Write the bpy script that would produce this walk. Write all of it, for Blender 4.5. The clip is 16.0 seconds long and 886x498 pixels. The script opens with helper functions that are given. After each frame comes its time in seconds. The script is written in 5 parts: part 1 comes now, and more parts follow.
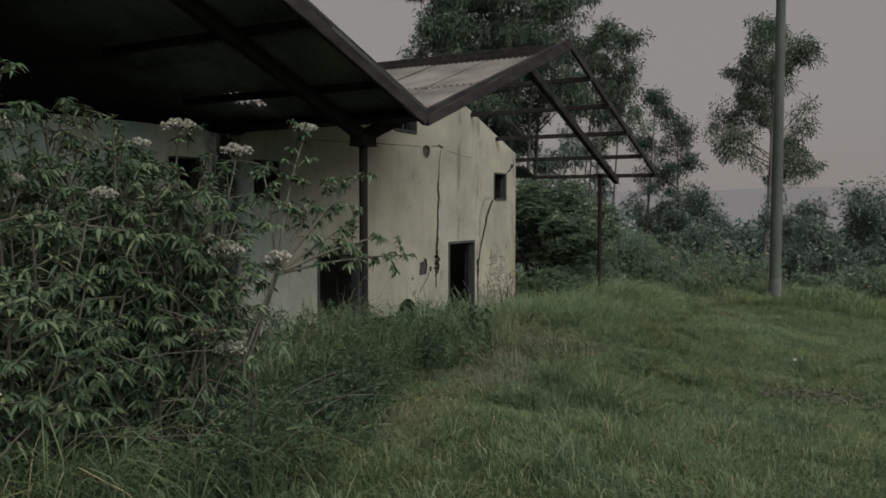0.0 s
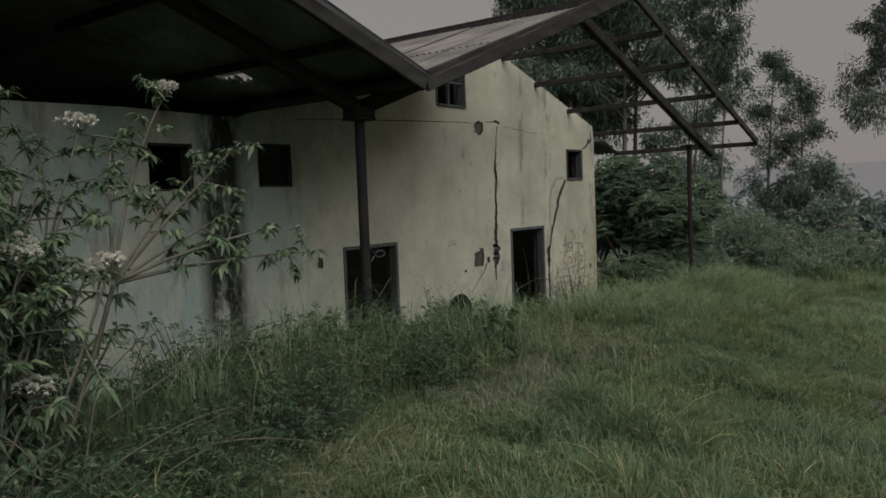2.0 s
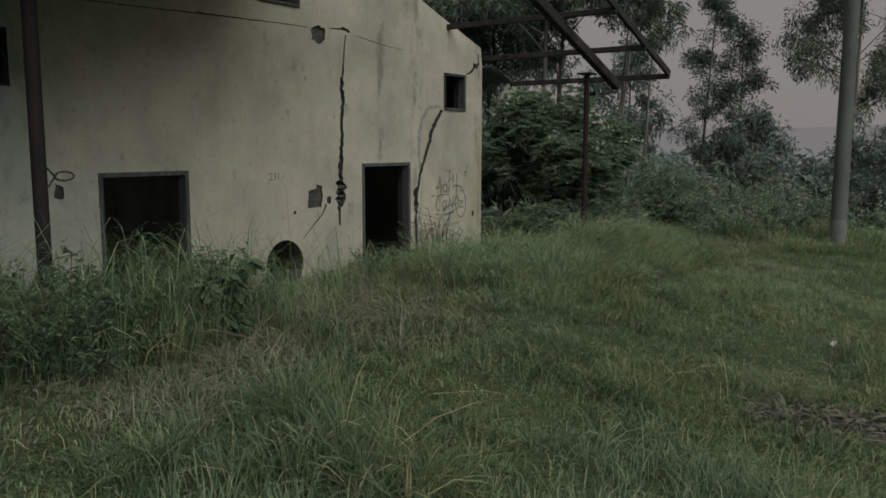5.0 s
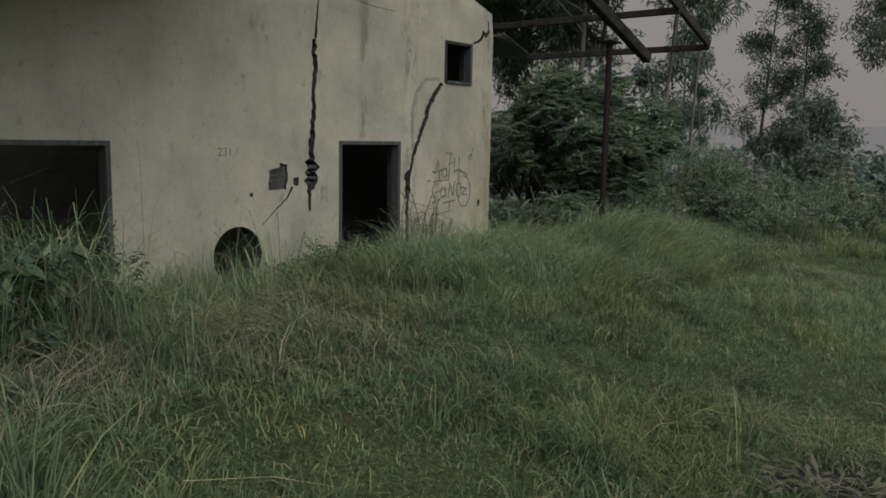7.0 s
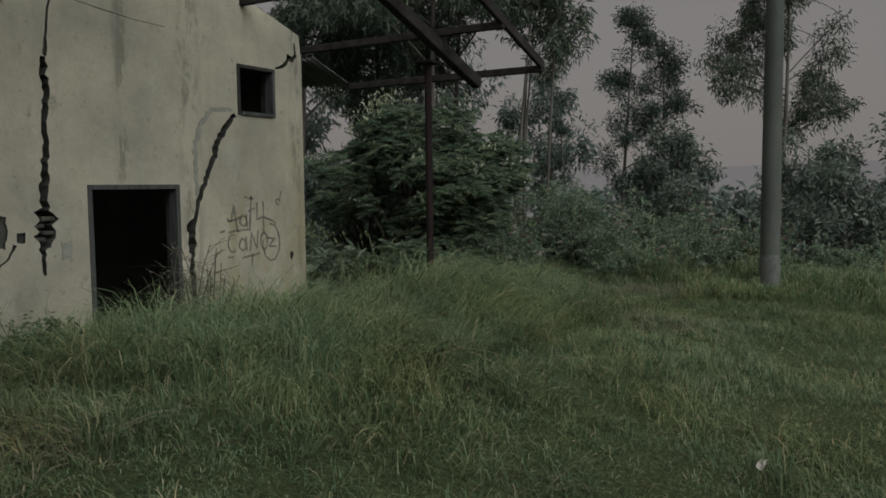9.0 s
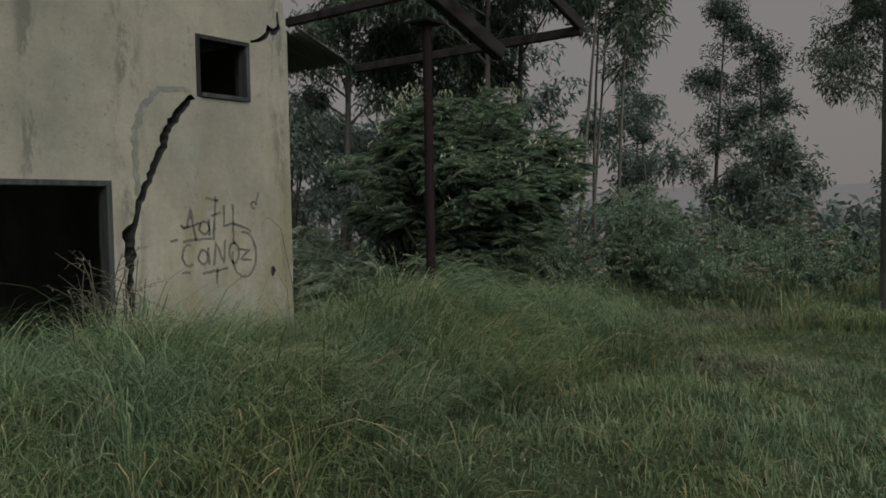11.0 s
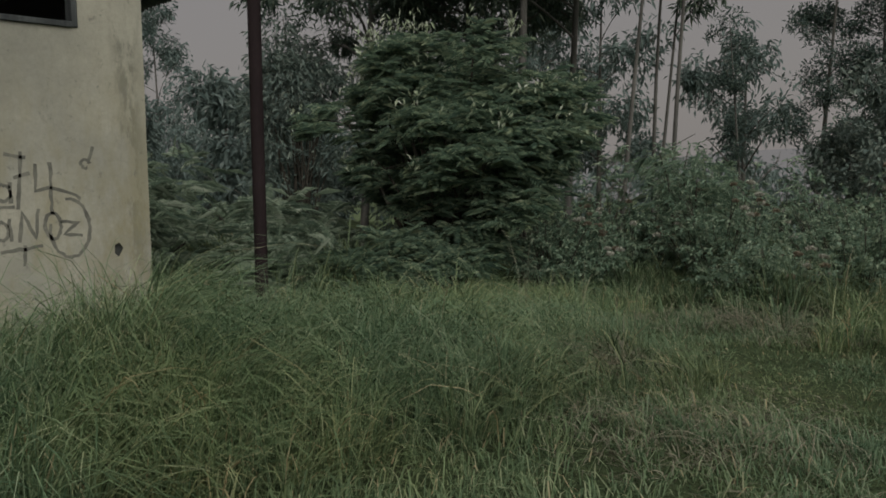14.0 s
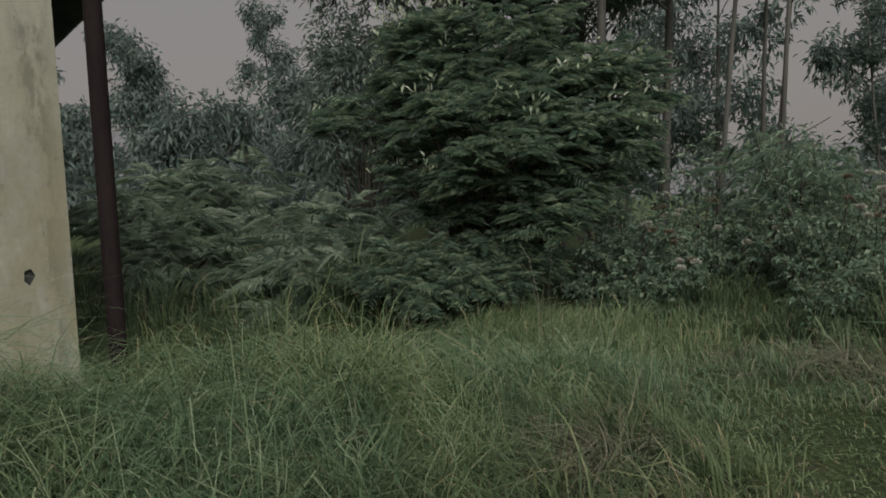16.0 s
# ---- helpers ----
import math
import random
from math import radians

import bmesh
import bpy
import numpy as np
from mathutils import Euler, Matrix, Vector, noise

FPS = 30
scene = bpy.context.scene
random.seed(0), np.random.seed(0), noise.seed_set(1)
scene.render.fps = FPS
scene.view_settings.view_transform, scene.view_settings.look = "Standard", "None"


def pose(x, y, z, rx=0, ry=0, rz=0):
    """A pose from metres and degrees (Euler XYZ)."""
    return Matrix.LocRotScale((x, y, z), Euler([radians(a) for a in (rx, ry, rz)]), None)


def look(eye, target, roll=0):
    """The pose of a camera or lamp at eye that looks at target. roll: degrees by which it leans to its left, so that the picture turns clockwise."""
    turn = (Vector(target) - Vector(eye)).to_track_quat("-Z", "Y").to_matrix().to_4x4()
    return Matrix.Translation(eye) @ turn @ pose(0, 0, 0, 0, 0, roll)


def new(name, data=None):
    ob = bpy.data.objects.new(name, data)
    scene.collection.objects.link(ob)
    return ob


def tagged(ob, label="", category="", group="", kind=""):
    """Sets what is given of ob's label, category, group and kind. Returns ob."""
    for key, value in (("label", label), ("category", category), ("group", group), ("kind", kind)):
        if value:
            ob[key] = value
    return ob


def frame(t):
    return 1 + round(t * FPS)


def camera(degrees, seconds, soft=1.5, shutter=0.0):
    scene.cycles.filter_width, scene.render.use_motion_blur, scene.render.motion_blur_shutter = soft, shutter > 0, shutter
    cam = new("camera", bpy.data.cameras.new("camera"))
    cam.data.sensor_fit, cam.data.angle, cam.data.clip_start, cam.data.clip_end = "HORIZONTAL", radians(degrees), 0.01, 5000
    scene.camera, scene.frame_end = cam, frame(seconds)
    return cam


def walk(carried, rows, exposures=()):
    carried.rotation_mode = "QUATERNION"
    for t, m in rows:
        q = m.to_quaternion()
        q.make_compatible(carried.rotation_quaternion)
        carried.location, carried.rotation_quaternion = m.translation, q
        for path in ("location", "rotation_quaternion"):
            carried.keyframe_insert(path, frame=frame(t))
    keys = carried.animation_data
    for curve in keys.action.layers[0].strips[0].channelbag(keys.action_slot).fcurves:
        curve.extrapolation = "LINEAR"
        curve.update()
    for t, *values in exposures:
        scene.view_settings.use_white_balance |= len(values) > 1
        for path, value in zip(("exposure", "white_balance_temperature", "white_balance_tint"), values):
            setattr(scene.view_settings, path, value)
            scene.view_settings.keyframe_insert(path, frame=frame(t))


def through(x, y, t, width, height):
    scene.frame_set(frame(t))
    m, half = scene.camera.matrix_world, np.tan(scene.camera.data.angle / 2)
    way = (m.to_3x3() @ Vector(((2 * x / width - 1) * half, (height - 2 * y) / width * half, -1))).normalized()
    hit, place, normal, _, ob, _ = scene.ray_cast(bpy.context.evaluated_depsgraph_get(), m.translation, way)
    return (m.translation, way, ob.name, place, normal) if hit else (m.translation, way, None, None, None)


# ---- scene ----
cam = camera(57.8, 16.0, soft=1.7)
PATH = [
    (0, (1.02, -0.477, 1.805), (0.041, 1.264, 1.701), 0.0),
    (0.5, (1.109, -0.035, 1.764), (0.222, 1.751, 1.61), -0.4),
    (1, (1.146, 0.38, 1.735), (0.144, 2.089, 1.463), 0.4),
    (1.5, (1.126, 0.831, 1.751), (-0.023, 2.452, 1.52), -0.9),
    (2, (1.161, 1.256, 1.734), (-0.076, 2.822, 1.605), -2.2),
    (2.5, (1.165, 1.7, 1.722), (-0.067, 3.272, 1.624), -2.2),
    (3, (1.184, 2.138, 1.69), (-0.007, 3.742, 1.595), -3.2),
    (3.5, (1.142, 2.587, 1.617), (-0.059, 4.183, 1.519), -0.7),
    (4, (1.135, 3.006, 1.591), (-0.061, 4.602, 1.448), -1.0),
    (4.5, (1.166, 3.43, 1.531), (-0.015, 5.023, 1.271), 0.5),
    (4.7, (1.133, 3.595, 1.494), (-0.013, 5.214, 1.239), 0.1),
    (6.8, (0.841, 5.286, 1.243), (-0.324, 6.889, 0.968), 0.6),
    (7, (0.843, 5.446, 1.263), (-0.413, 6.979, 0.989), 1.1),
    (7.5, (0.852, 5.86, 1.263), (-0.378, 7.43, 1.11), 0.9),
    (8, (0.885, 6.314, 1.206), (-0.284, 7.929, 1.041), 2.6),
    (8.5, (0.739, 6.777, 1.174), (-0.289, 8.485, 1.024), 1.3),
    (9, (0.606, 7.222, 1.155), (-0.439, 8.921, 1.003), -0.6),
    (9.2, (0.547, 7.387, 1.147), (-0.593, 9.022, 0.991), 0.2),
    (11.3, (0.207, 9.482, 0.929), (-1.043, 11.04, 0.83), -0.6),
    (11.5, (0.232, 9.636, 0.944), (-0.998, 11.204, 0.777), 1.6),
    (12, (0.238, 10.148, 0.929), (-0.874, 11.8, 0.753), 2.4),
    (12.5, (0.279, 10.598, 0.92), (-0.866, 12.228, 0.733), 2.1),
    (13, (0.217, 11.062, 0.954), (-1.142, 12.518, 0.777), 1.1),
    (13.5, (0.179, 11.504, 0.967), (-1.197, 12.945, 0.798), -3.0),
    (14, (0.163, 11.884, 0.954), (-1.299, 13.235, 0.76), -0.4),
    (14.5, (0.097, 12.319, 0.961), (-1.342, 13.696, 0.783), -1.7),
    (15, (-0.007, 12.75, 0.948), (-1.426, 14.147, 0.764), -0.8),
    (15.5, (-0.183, 13.112, 0.941), (-1.803, 14.259, 0.696), -1.0),
    (16, (-0.339, 13.507, 0.949), (-2.0, 14.605, 0.755), -2.0),
]
walk(cam, [(t, look(eye, target, roll)) for t, eye, target, roll in PATH], exposures=((0.0, 0.32, 6180, 10), (4.5, 0.14, 6180, 10), (7.0, 0.24, 6180, 10), (8.0, 0.0, 6180, 10), (9.0, -0.06, 6180, 10), (13.0, 0.02, 6180, 10), (16.0, 0.22, 6180, 10)))

# ---- sky, sun ----
world = bpy.data.worlds.new("overcast_sky")
scene.world = world
world.use_nodes = True
wn = world.node_tree
wn.nodes.clear()
w_out = wn.nodes.new("ShaderNodeOutputWorld")
w_bg = wn.nodes.new("ShaderNodeBackground")
w_mix = wn.nodes.new("ShaderNodeMixRGB")
w_sky = wn.nodes.new("ShaderNodeTexSky")
w_sky.sky_type = "NISHITA"
w_sky.sun_disc = False
w_sky.sun_elevation = radians(38)
w_sky.sun_rotation = radians(115)
w_sky.dust_density = 6.0
w_scale = wn.nodes.new("ShaderNodeMixRGB")
w_scale.blend_type = "MULTIPLY"
w_scale.inputs[0].default_value = 1.0
w_scale.inputs[2].default_value = (0.1, 0.1, 0.1, 1)
w_mix.inputs[0].default_value = 0.93
w_mix.inputs[2].default_value = (0.226, 0.203, 0.183, 1)
wn.links.new(w_sky.outputs[0], w_scale.inputs[1])
wn.links.new(w_scale.outputs[0], w_mix.inputs[1])
# an overcast sky is brighter overhead than towards the horizon
w_dir = wn.nodes.new("ShaderNodeTexCoord")
w_sep = wn.nodes.new("ShaderNodeSeparateXYZ")
w_up = wn.nodes.new("ShaderNodeMapRange")
w_up.interpolation_type = "SMOOTHSTEP"
for key, value in (("From Min", 0.30), ("From Max", 0.95), ("To Min", 1.0), ("To Max", 3.3)):
    w_up.inputs[key].default_value = value
w_vault = wn.nodes.new("ShaderNodeMixRGB")
w_vault.blend_type = "MULTIPLY"
w_vault.inputs[0].default_value = 1.0
wn.links.new(w_dir.outputs["Generated"], w_sep.inputs[0])
wn.links.new(w_sep.outputs["Z"], w_up.inputs["Value"])
wn.links.new(w_mix.outputs[0], w_vault.inputs[1])
wn.links.new(w_up.outputs[0], w_vault.inputs[2])
wn.links.new(w_vault.outputs[0], w_bg.inputs[0])
w_bg.inputs[1].default_value = 1.0
wn.links.new(w_bg.outputs[0], w_out.inputs[0])

sun_data = bpy.data.lights.new("sun", "SUN")
sun_data.energy = 1.9
sun_data.angle = radians(50)
sun_data.color = (1.0, 0.985, 0.94)
sun = new("sun", sun_data)
sun.matrix_world = look((20, -9, 16), (0, 0, 0))


# ---- materials ----
class Mat:
    """A node material with a principled surface and a few short ways to add to it."""

    def __init__(self, name, rough=0.8, metal=0.0, spec=0.3):
        self.m = bpy.data.materials.new(name)
        self.m.use_nodes = True
        self.t = self.m.node_tree
        self.p = self.t.nodes["Principled BSDF"]
        self.p.inputs["Roughness"].default_value = rough
        self.p.inputs["Metallic"].default_value = metal
        self.p.inputs["Specular IOR Level"].default_value = spec
        self.geo = self.t.nodes.new("ShaderNodeNewGeometry")

    def node(self, kind, **values):
        n = self.t.nodes.new(kind)
        for k, v in values.items():
            n.inputs[k].default_value = v
        return n

    def link(self, a, b):
        self.t.links.new(a, b)

    def noise(self, scale, detail=4.0, stretch=(1, 1, 1), rough=0.55):
        mp = self.node("ShaderNodeMapping", Scale=stretch)
        self.link(self.geo.outputs["Position"], mp.inputs["Vector"])
        n = self.node("ShaderNodeTexNoise", Scale=scale, Detail=detail, Roughness=rough)
        self.link(mp.outputs[0], n.inputs["Vector"])
        return n.outputs["Fac"]

    def ramp(self, fac, stops):
        r = self.t.nodes.new("ShaderNodeValToRGB")
        while len(r.color_ramp.elements) < len(stops):
            r.color_ramp.elements.new(0.5)
        for e, (at, c) in zip(r.color_ramp.elements, stops):
            e.position, e.color = at, (*c, 1) if len(c) == 3 else c
        self.link(fac, r.inputs[0])
        return r.outputs[0]

    def mix(self, fac, a, b, kind="MIX"):
        n = self.t.nodes.new("ShaderNodeMixRGB")
        n.blend_type = kind
        for value, socket in ((fac, n.inputs[0]), (a, n.inputs[1]), (b, n.inputs[2])):
            if isinstance(value, (int, float)):
                socket.default_value = value
            elif isinstance(value, tuple):
                socket.default_value = (*value, 1)
            else:
                self.link(value, socket)
        return n.outputs[0]

    def colour(self, c):
        self.link(c, self.p.inputs["Base Color"])
        return self

    def bump(self, height, strength, distance=0.01):
        b = self.node("ShaderNodeBump", Strength=strength, Distance=distance)
        self.link(height, b.inputs["Height"])
        self.link(b.outputs[0], self.p.inputs["Normal"])
        return self


def mask(m, fac, lo, hi):
    return m.ramp(fac, [(lo, (0, 0, 0)), (hi, (1, 1, 1))])


def leaf_material(name, dark, light, tip=None, rough=0.55, through=0.25):
    m = Mat(name, rough, spec=0.25)
    stops = [(0.0, dark), (0.75, light), (1.0, tip or light)]
    c = m.ramp(m.geo.outputs["Random Per Island"], stops)
    big = mask(m, m.noise(1.1, 3), 0.35, 0.7)
    m.colour(m.mix(big, c, m.mix(1.0, c, (0.70, 0.74, 0.72), "MULTIPLY")))
    tr = m.node("ShaderNodeBsdfTranslucent")
    m.link(c, tr.inputs["Color"])
    mx = m.node("ShaderNodeMixShader", Fac=through)
    m.link(m.p.outputs[0], mx.inputs[1])
    m.link(tr.outputs[0], mx.inputs[2])
    m.link(mx.outputs[0], m.t.nodes["Material Output"].inputs["Surface"])
    return m.m


def grass_material(name, dark, light, tip, dry=0.06, through=0.33):
    """Blades that differ one by one, in yellower and darker patches, some of them dry."""
    m = Mat(name, 0.6, spec=0.2)
    stops = [(0.0, dark), (0.72, light), (1.0 - dry - 0.02, tip), (1.0 - dry, (0.30, 0.265, 0.16)), (1.0, (0.40, 0.36, 0.24))]
    c = m.ramp(m.geo.outputs["Random Per Island"], stops)
    yellow = mask(m, m.noise(0.75, 4, (1, 1, 0.2), 0.6), 0.42, 0.64)
    c = m.mix(m.mix(1.0, yellow, (0.8, 0.8, 0.8), "MULTIPLY"), c, m.mix(1.0, c, (1.26, 1.09, 0.88), "MULTIPLY"))
    deep = mask(m, m.noise(2.3, 5, (1, 1, 0.2), 0.65), 0.50, 0.66)
    c = m.mix(m.mix(1.0, deep, (0.8, 0.8, 0.8), "MULTIPLY"), c, m.mix(1.0, c, (0.56, 0.66, 0.68), "MULTIPLY"))
    m.colour(c)
    tr = m.node("ShaderNodeBsdfTranslucent")
    m.link(c, tr.inputs["Color"])
    mx = m.node("ShaderNodeMixShader", Fac=through)
    m.link(m.p.outputs[0], mx.inputs[1])
    m.link(tr.outputs[0], mx.inputs[2])
    m.link(mx.outputs[0], m.t.nodes["Material Output"].inputs["Surface"])
    return m.m


def plain(name, a, b, scale, rough=0.85, metal=0.0, bump=0.3, stretch=(1, 1, 1), fine=60.0, spec=0.3):
    m = Mat(name, rough, metal, spec)
    c = m.mix(mask(m, m.noise(scale, 6, stretch), 0.3, 0.7), a, b)
    g = m.noise(fine, 3, stretch)
    c = m.mix(0.35, c, m.mix(1.0, c, m.ramp(g, [(0.3, (0.55, 0.55, 0.55)), (0.7, (1.3, 1.3, 1.3))]), "MULTIPLY"))
    m.colour(c)
    m.bump(g, bump, 0.005)
    return m.m


def plaster_material():
    m = Mat("old_limewash_plaster", 0.92, spec=0.15)
    cloud = m.noise(1.05, 8, (1, 1, 1), 0.62)
    base = m.ramp(cloud, [(0.28, (0.225, 0.223, 0.184)), (0.42, (0.300, 0.292, 0.234)), (0.58, (0.365, 0.351, 0.275)), (0.8, (0.420, 0.401, 0.322))])
    patch = mask(m, m.noise(2.6, 5, (1, 1, 0.6)), 0.55, 0.72)
    base = m.mix(patch, base, (0.34, 0.34, 0.28))
    # rain streaks run down from the top edge
    streak = mask(m, m.noise(2.2, 5, (1, 2.6, 0.22), 0.65), 0.53, 0.72)
    sep = m.node("ShaderNodeSeparateXYZ")
    m.link(m.geo.outputs["Position"], sep.inputs[0])
    high = m.node("ShaderNodeMapRange")
    for k, v in (("From Min", 0.4), ("From Max", 3.2), ("To Min", 0.10), ("To Max", 0.24)):
        high.inputs[k].default_value = v
    m.link(sep.outputs["Z"], high.inputs["Value"])
    base = m.mix(m.mix(1.0, streak, high.outputs[0], "MULTIPLY"), base, (0.16, 0.165, 0.135))
    # green-grey mildew over the bay that stands under the deep roof
    damp_y = m.node("ShaderNodeMapRange")
    for k, v in (("From Min", 8.6), ("From Max", 6.3), ("To Min", 0.0), ("To Max", 1.0)):
        damp_y.inputs[k].default_value = v
    m.link(sep.outputs["Y"], damp_y.inputs["Value"])
    blot = mask(m, m.noise(1.7, 7, (1, 1, 0.55), 0.68), 0.36, 0.58)
    base = m.mix(m.mix(1.0, blot, damp_y.outputs[0], "MULTIPLY"), base, (0.215, 0.268, 0.242))
    black = mask(m, m.noise(3.1, 8, (1, 1.3, 0.5), 0.72), 0.52, 0.62)
    near = m.node("ShaderNodeMath")
    near.operation = "SUBTRACT"
    near.inputs[1].default_value = 6.27
    m.link(sep.outputs["Y"], near.inputs[0])
    near2 = m.node("ShaderNodeMath")
    near2.operation = "ABSOLUTE"
    m.link(near.outputs[0], near2.inputs[0])
    band = m.node("ShaderNodeMapRange")
    for k, v in (("From Min", 0.34), ("From Max", 0.16), ("To Min", 0.0), ("To Max", 1.0)):
        band.inputs[k].default_value = v
    m.link(near2.outputs[0], band.inputs["Value"])
    wet = mask(m, m.noise(2.6, 8, (1, 1.4, 0.5), 0.72), 0.36, 0.50)
    base = m.mix(m.mix(1.0, wet, band.outputs[0], "MULTIPLY"), base, (0.016, 0.018, 0.016))
    base = m.mix(m.mix(1.0, m.mix(1.0, black, damp_y.outputs[0], "MULTIPLY"), (0.45, 0.45, 0.45), "MULTIPLY"), base, (0.06, 0.07, 0.062))
    # fine vertical scratches and hairline dirt
    fine_run = mask(m, m.noise(3.2, 7, (1, 7.0, 0.45), 0.7), 0.585, 0.64)
    base = m.mix(m.mix(1.0, fine_run, (0.10, 0.10, 0.10), "MULTIPLY"), base, (0.17, 0.172, 0.145))
    grit = m.ramp(m.noise(38, 6, (1, 1, 1), 0.75), [(0.3, (0.88, 0.88, 0.88)), (0.55, (1.0, 1.0, 1.0)), (0.75, (1.06, 1.06, 1.06))])
    base = m.mix(1.0, base, grit, "MULTIPLY")
    # splash dirt and flecks
    fleck = mask(m, m.noise(14, 5, (1, 1, 1), 0.7), 0.625, 0.675)
    base = m.mix(m.mix(1.0, fleck, (0.6, 0.6, 0.6), "MULTIPLY"), base, (0.17, 0.17, 0.14))
    foot = m.node("ShaderNodeMapRange")
    for k, v in (("From Min", 0.75), ("From Max", -0.3), ("To Min", 0.0), ("To Max", 0.7)):
        foot.inputs[k].default_value = v
    m.link(sep.outputs["Z"], foot.inputs["Value"])
    base = m.mix(m.mix(1.0, mask(m, m.noise(3.5, 6), 0.4, 0.65), foot.outputs[0], "MULTIPLY"), base, (0.22, 0.225, 0.165))
    # mould runs below the roof's broken edge and round the corner
    for middle, half in ((12.66, 0.17), (14.17, 0.12), (11.9, 0.10)):
        off = m.node("ShaderNodeMath")
        off.operation = "SUBTRACT"
        off.inputs[1].default_value = middle
        m.link(sep.outputs["Y"], off.inputs[0])
        away = m.node("ShaderNodeMath")
        away.operation = "ABSOLUTE"
        m.link(off.outputs[0], away.inputs[0])
        lane = m.node("ShaderNodeMapRange")
        for k, v in (("From Min", half), ("From Max", half * 0.3), ("To Min", 0.0), ("To Max", 1.0)):
            lane.inputs[k].default_value = v
        m.link(away.outputs[0], lane.inputs["Value"])
        spots = mask(m, m.noise(4.5, 8, (1, 1.6, 0.5), 0.74), 0.48, 0.57)
        base = m.mix(m.mix(1.0, m.mix(1.0, spots, lane.outputs[0], "MULTIPLY"), (0.55, 0.55, 0.55), "MULTIPLY"), base, (0.09, 0.095, 0.078))
    # rusty yellow damp low down by the corner
    lane = m.node("ShaderNodeMapRange")
    for k, v in (("From Min", 12.75), ("From Max", 13.2), ("To Min", 0.0), ("To Max", 1.0)):
        lane.inputs[k].default_value = v
    m.link(sep.outputs["Y"], lane.inputs["Value"])
    low = m.node("ShaderNodeMapRange")
    for k, v in (("From Min", 2.0), ("From Max", 0.5), ("To Min", 0.0), ("To Max", 0.8)):
        low.inputs[k].default_value = v
    m.link(sep.outputs["Z"], low.inputs["Value"])
    rust = mask(m, m.noise(2.4, 7, (1, 1.6, 0.6), 0.7), 0.42, 0.60)
    base = m.mix(m.mix(1.0, m.mix(1.0, rust, lane.outputs[0], "MULTIPLY"), low.outputs[0], "MULTIPLY"), base, (0.235, 0.215, 0.125))
    mould = mask(m, m.noise(4.2, 9, (1, 1.2, 0.7), 0.74), 0.60, 0.68)
    base = m.mix(m.mix(1.0, mould, (0.62, 0.62, 0.62), "MULTIPLY"), base, (0.135, 0.142, 0.115))
    m.colour(base)
    m.bump(m.noise(9, 8, (1, 1, 1), 0.65), 0.45, 0.025)
    return m.m


M_PLASTER = plaster_material()
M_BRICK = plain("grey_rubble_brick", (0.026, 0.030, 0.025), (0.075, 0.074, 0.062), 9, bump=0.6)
# Near-black in place of recess shade, so cracks and holes look deep.
M_CORE = plain("recess_dark_wall_core", (0.024, 0.027, 0.024), (0.066, 0.068, 0.058), 6, bump=0.6)
M_GREYPATCH = plain("bare_cement_patch", (0.17, 0.18, 0.155), (0.27, 0.275, 0.235), 8)
M_FRAME = plain("weathered_grey_timber", (0.034, 0.038, 0.038), (0.082, 0.088, 0.084), 4, stretch=(6, 6, 0.6), spec=0.15)
M_FRAME_DARK = plain("dark_timber", (0.020, 0.021, 0.020), (0.050, 0.050, 0.046), 4, stretch=(6, 6, 0.6), spec=0.15)
M_STEEL = plain("rusted_dark_steel", (0.010, 0.010, 0.010), (0.022, 0.020, 0.019), 5, 0.85, 0.0, stretch=(1, 1, 0.4), spec=0.08)
M_POST_RED = plain("oxide_red_steel", (0.014, 0.010, 0.010), (0.026, 0.018, 0.018), 4, 0.85, 0.0, stretch=(1, 1, 0.4), spec=0.1)
M_TIMBER = plain("grey_roof_timber", (0.015, 0.014, 0.014), (0.040, 0.038, 0.035), 3, stretch=(3, 1, 3), spec=0.1)
M_SHEET = plain("asbestos_cement_sheet", (0.085, 0.078, 0.068), (0.19, 0.178, 0.158), 2.2, bump=0.4, fine=30)
# Tone lifted to stand for light bounced up under the roof.
M_SHEET_UNDER = plain("bounce_lifted_roof_sheet", (0.10, 0.104, 0.108), (0.19, 0.192, 0.19), 2.2, fine=30)
# Indoor shade is put into this colour, so doorways and windows read black.
M_INSIDE = plain("shaded_inside_plaster", (0.028, 0.028, 0.026), (0.062, 0.060, 0.053), 1.5)
def turf_material():
    m = Mat("turf", 0.95, spec=0.1)
    c = m.mix(mask(m, m.noise(1.3, 5), 0.35, 0.65), (0.058, 0.084, 0.038), (0.085, 0.112, 0.052))
    tuft = m.noise(42, 6, (1, 1, 1), 0.75)
    c = m.mix(1.0, c, m.ramp(tuft, [(0.34, (0.25, 0.27, 0.25)), (0.5, (0.9, 0.9, 0.9)), (0.68, (1.7, 1.6, 1.5))]), "MULTIPLY")
    m.colour(m.mix(mask(m, m.noise(5, 5), 0.62, 0.74), c, (0.085, 0.075, 0.048)))
    m.bump(tuft, 1.0, 0.05)
    return m.m


M_EARTH = turf_material()
M_MUD = plain("wet_black_mud", (0.010, 0.010, 0.008), (0.028, 0.026, 0.021), 4, 0.9, bump=0.8, fine=25)
M_POLE = plain("weathered_grey_pole", (0.050, 0.060, 0.052), (0.088, 0.100, 0.088), 2.5, 0.75, 0.0, stretch=(1, 1, 0.3))
M_POLE_DARK = plain("tarred_pole_foot", (0.06, 0.065, 0.06), (0.13, 0.14, 0.13), 6)
M_BARK = plain("pale_eucalypt_bark", (0.055, 0.053, 0.046), (0.13, 0.123, 0.105), 2.5, stretch=(2, 2, 0.35))
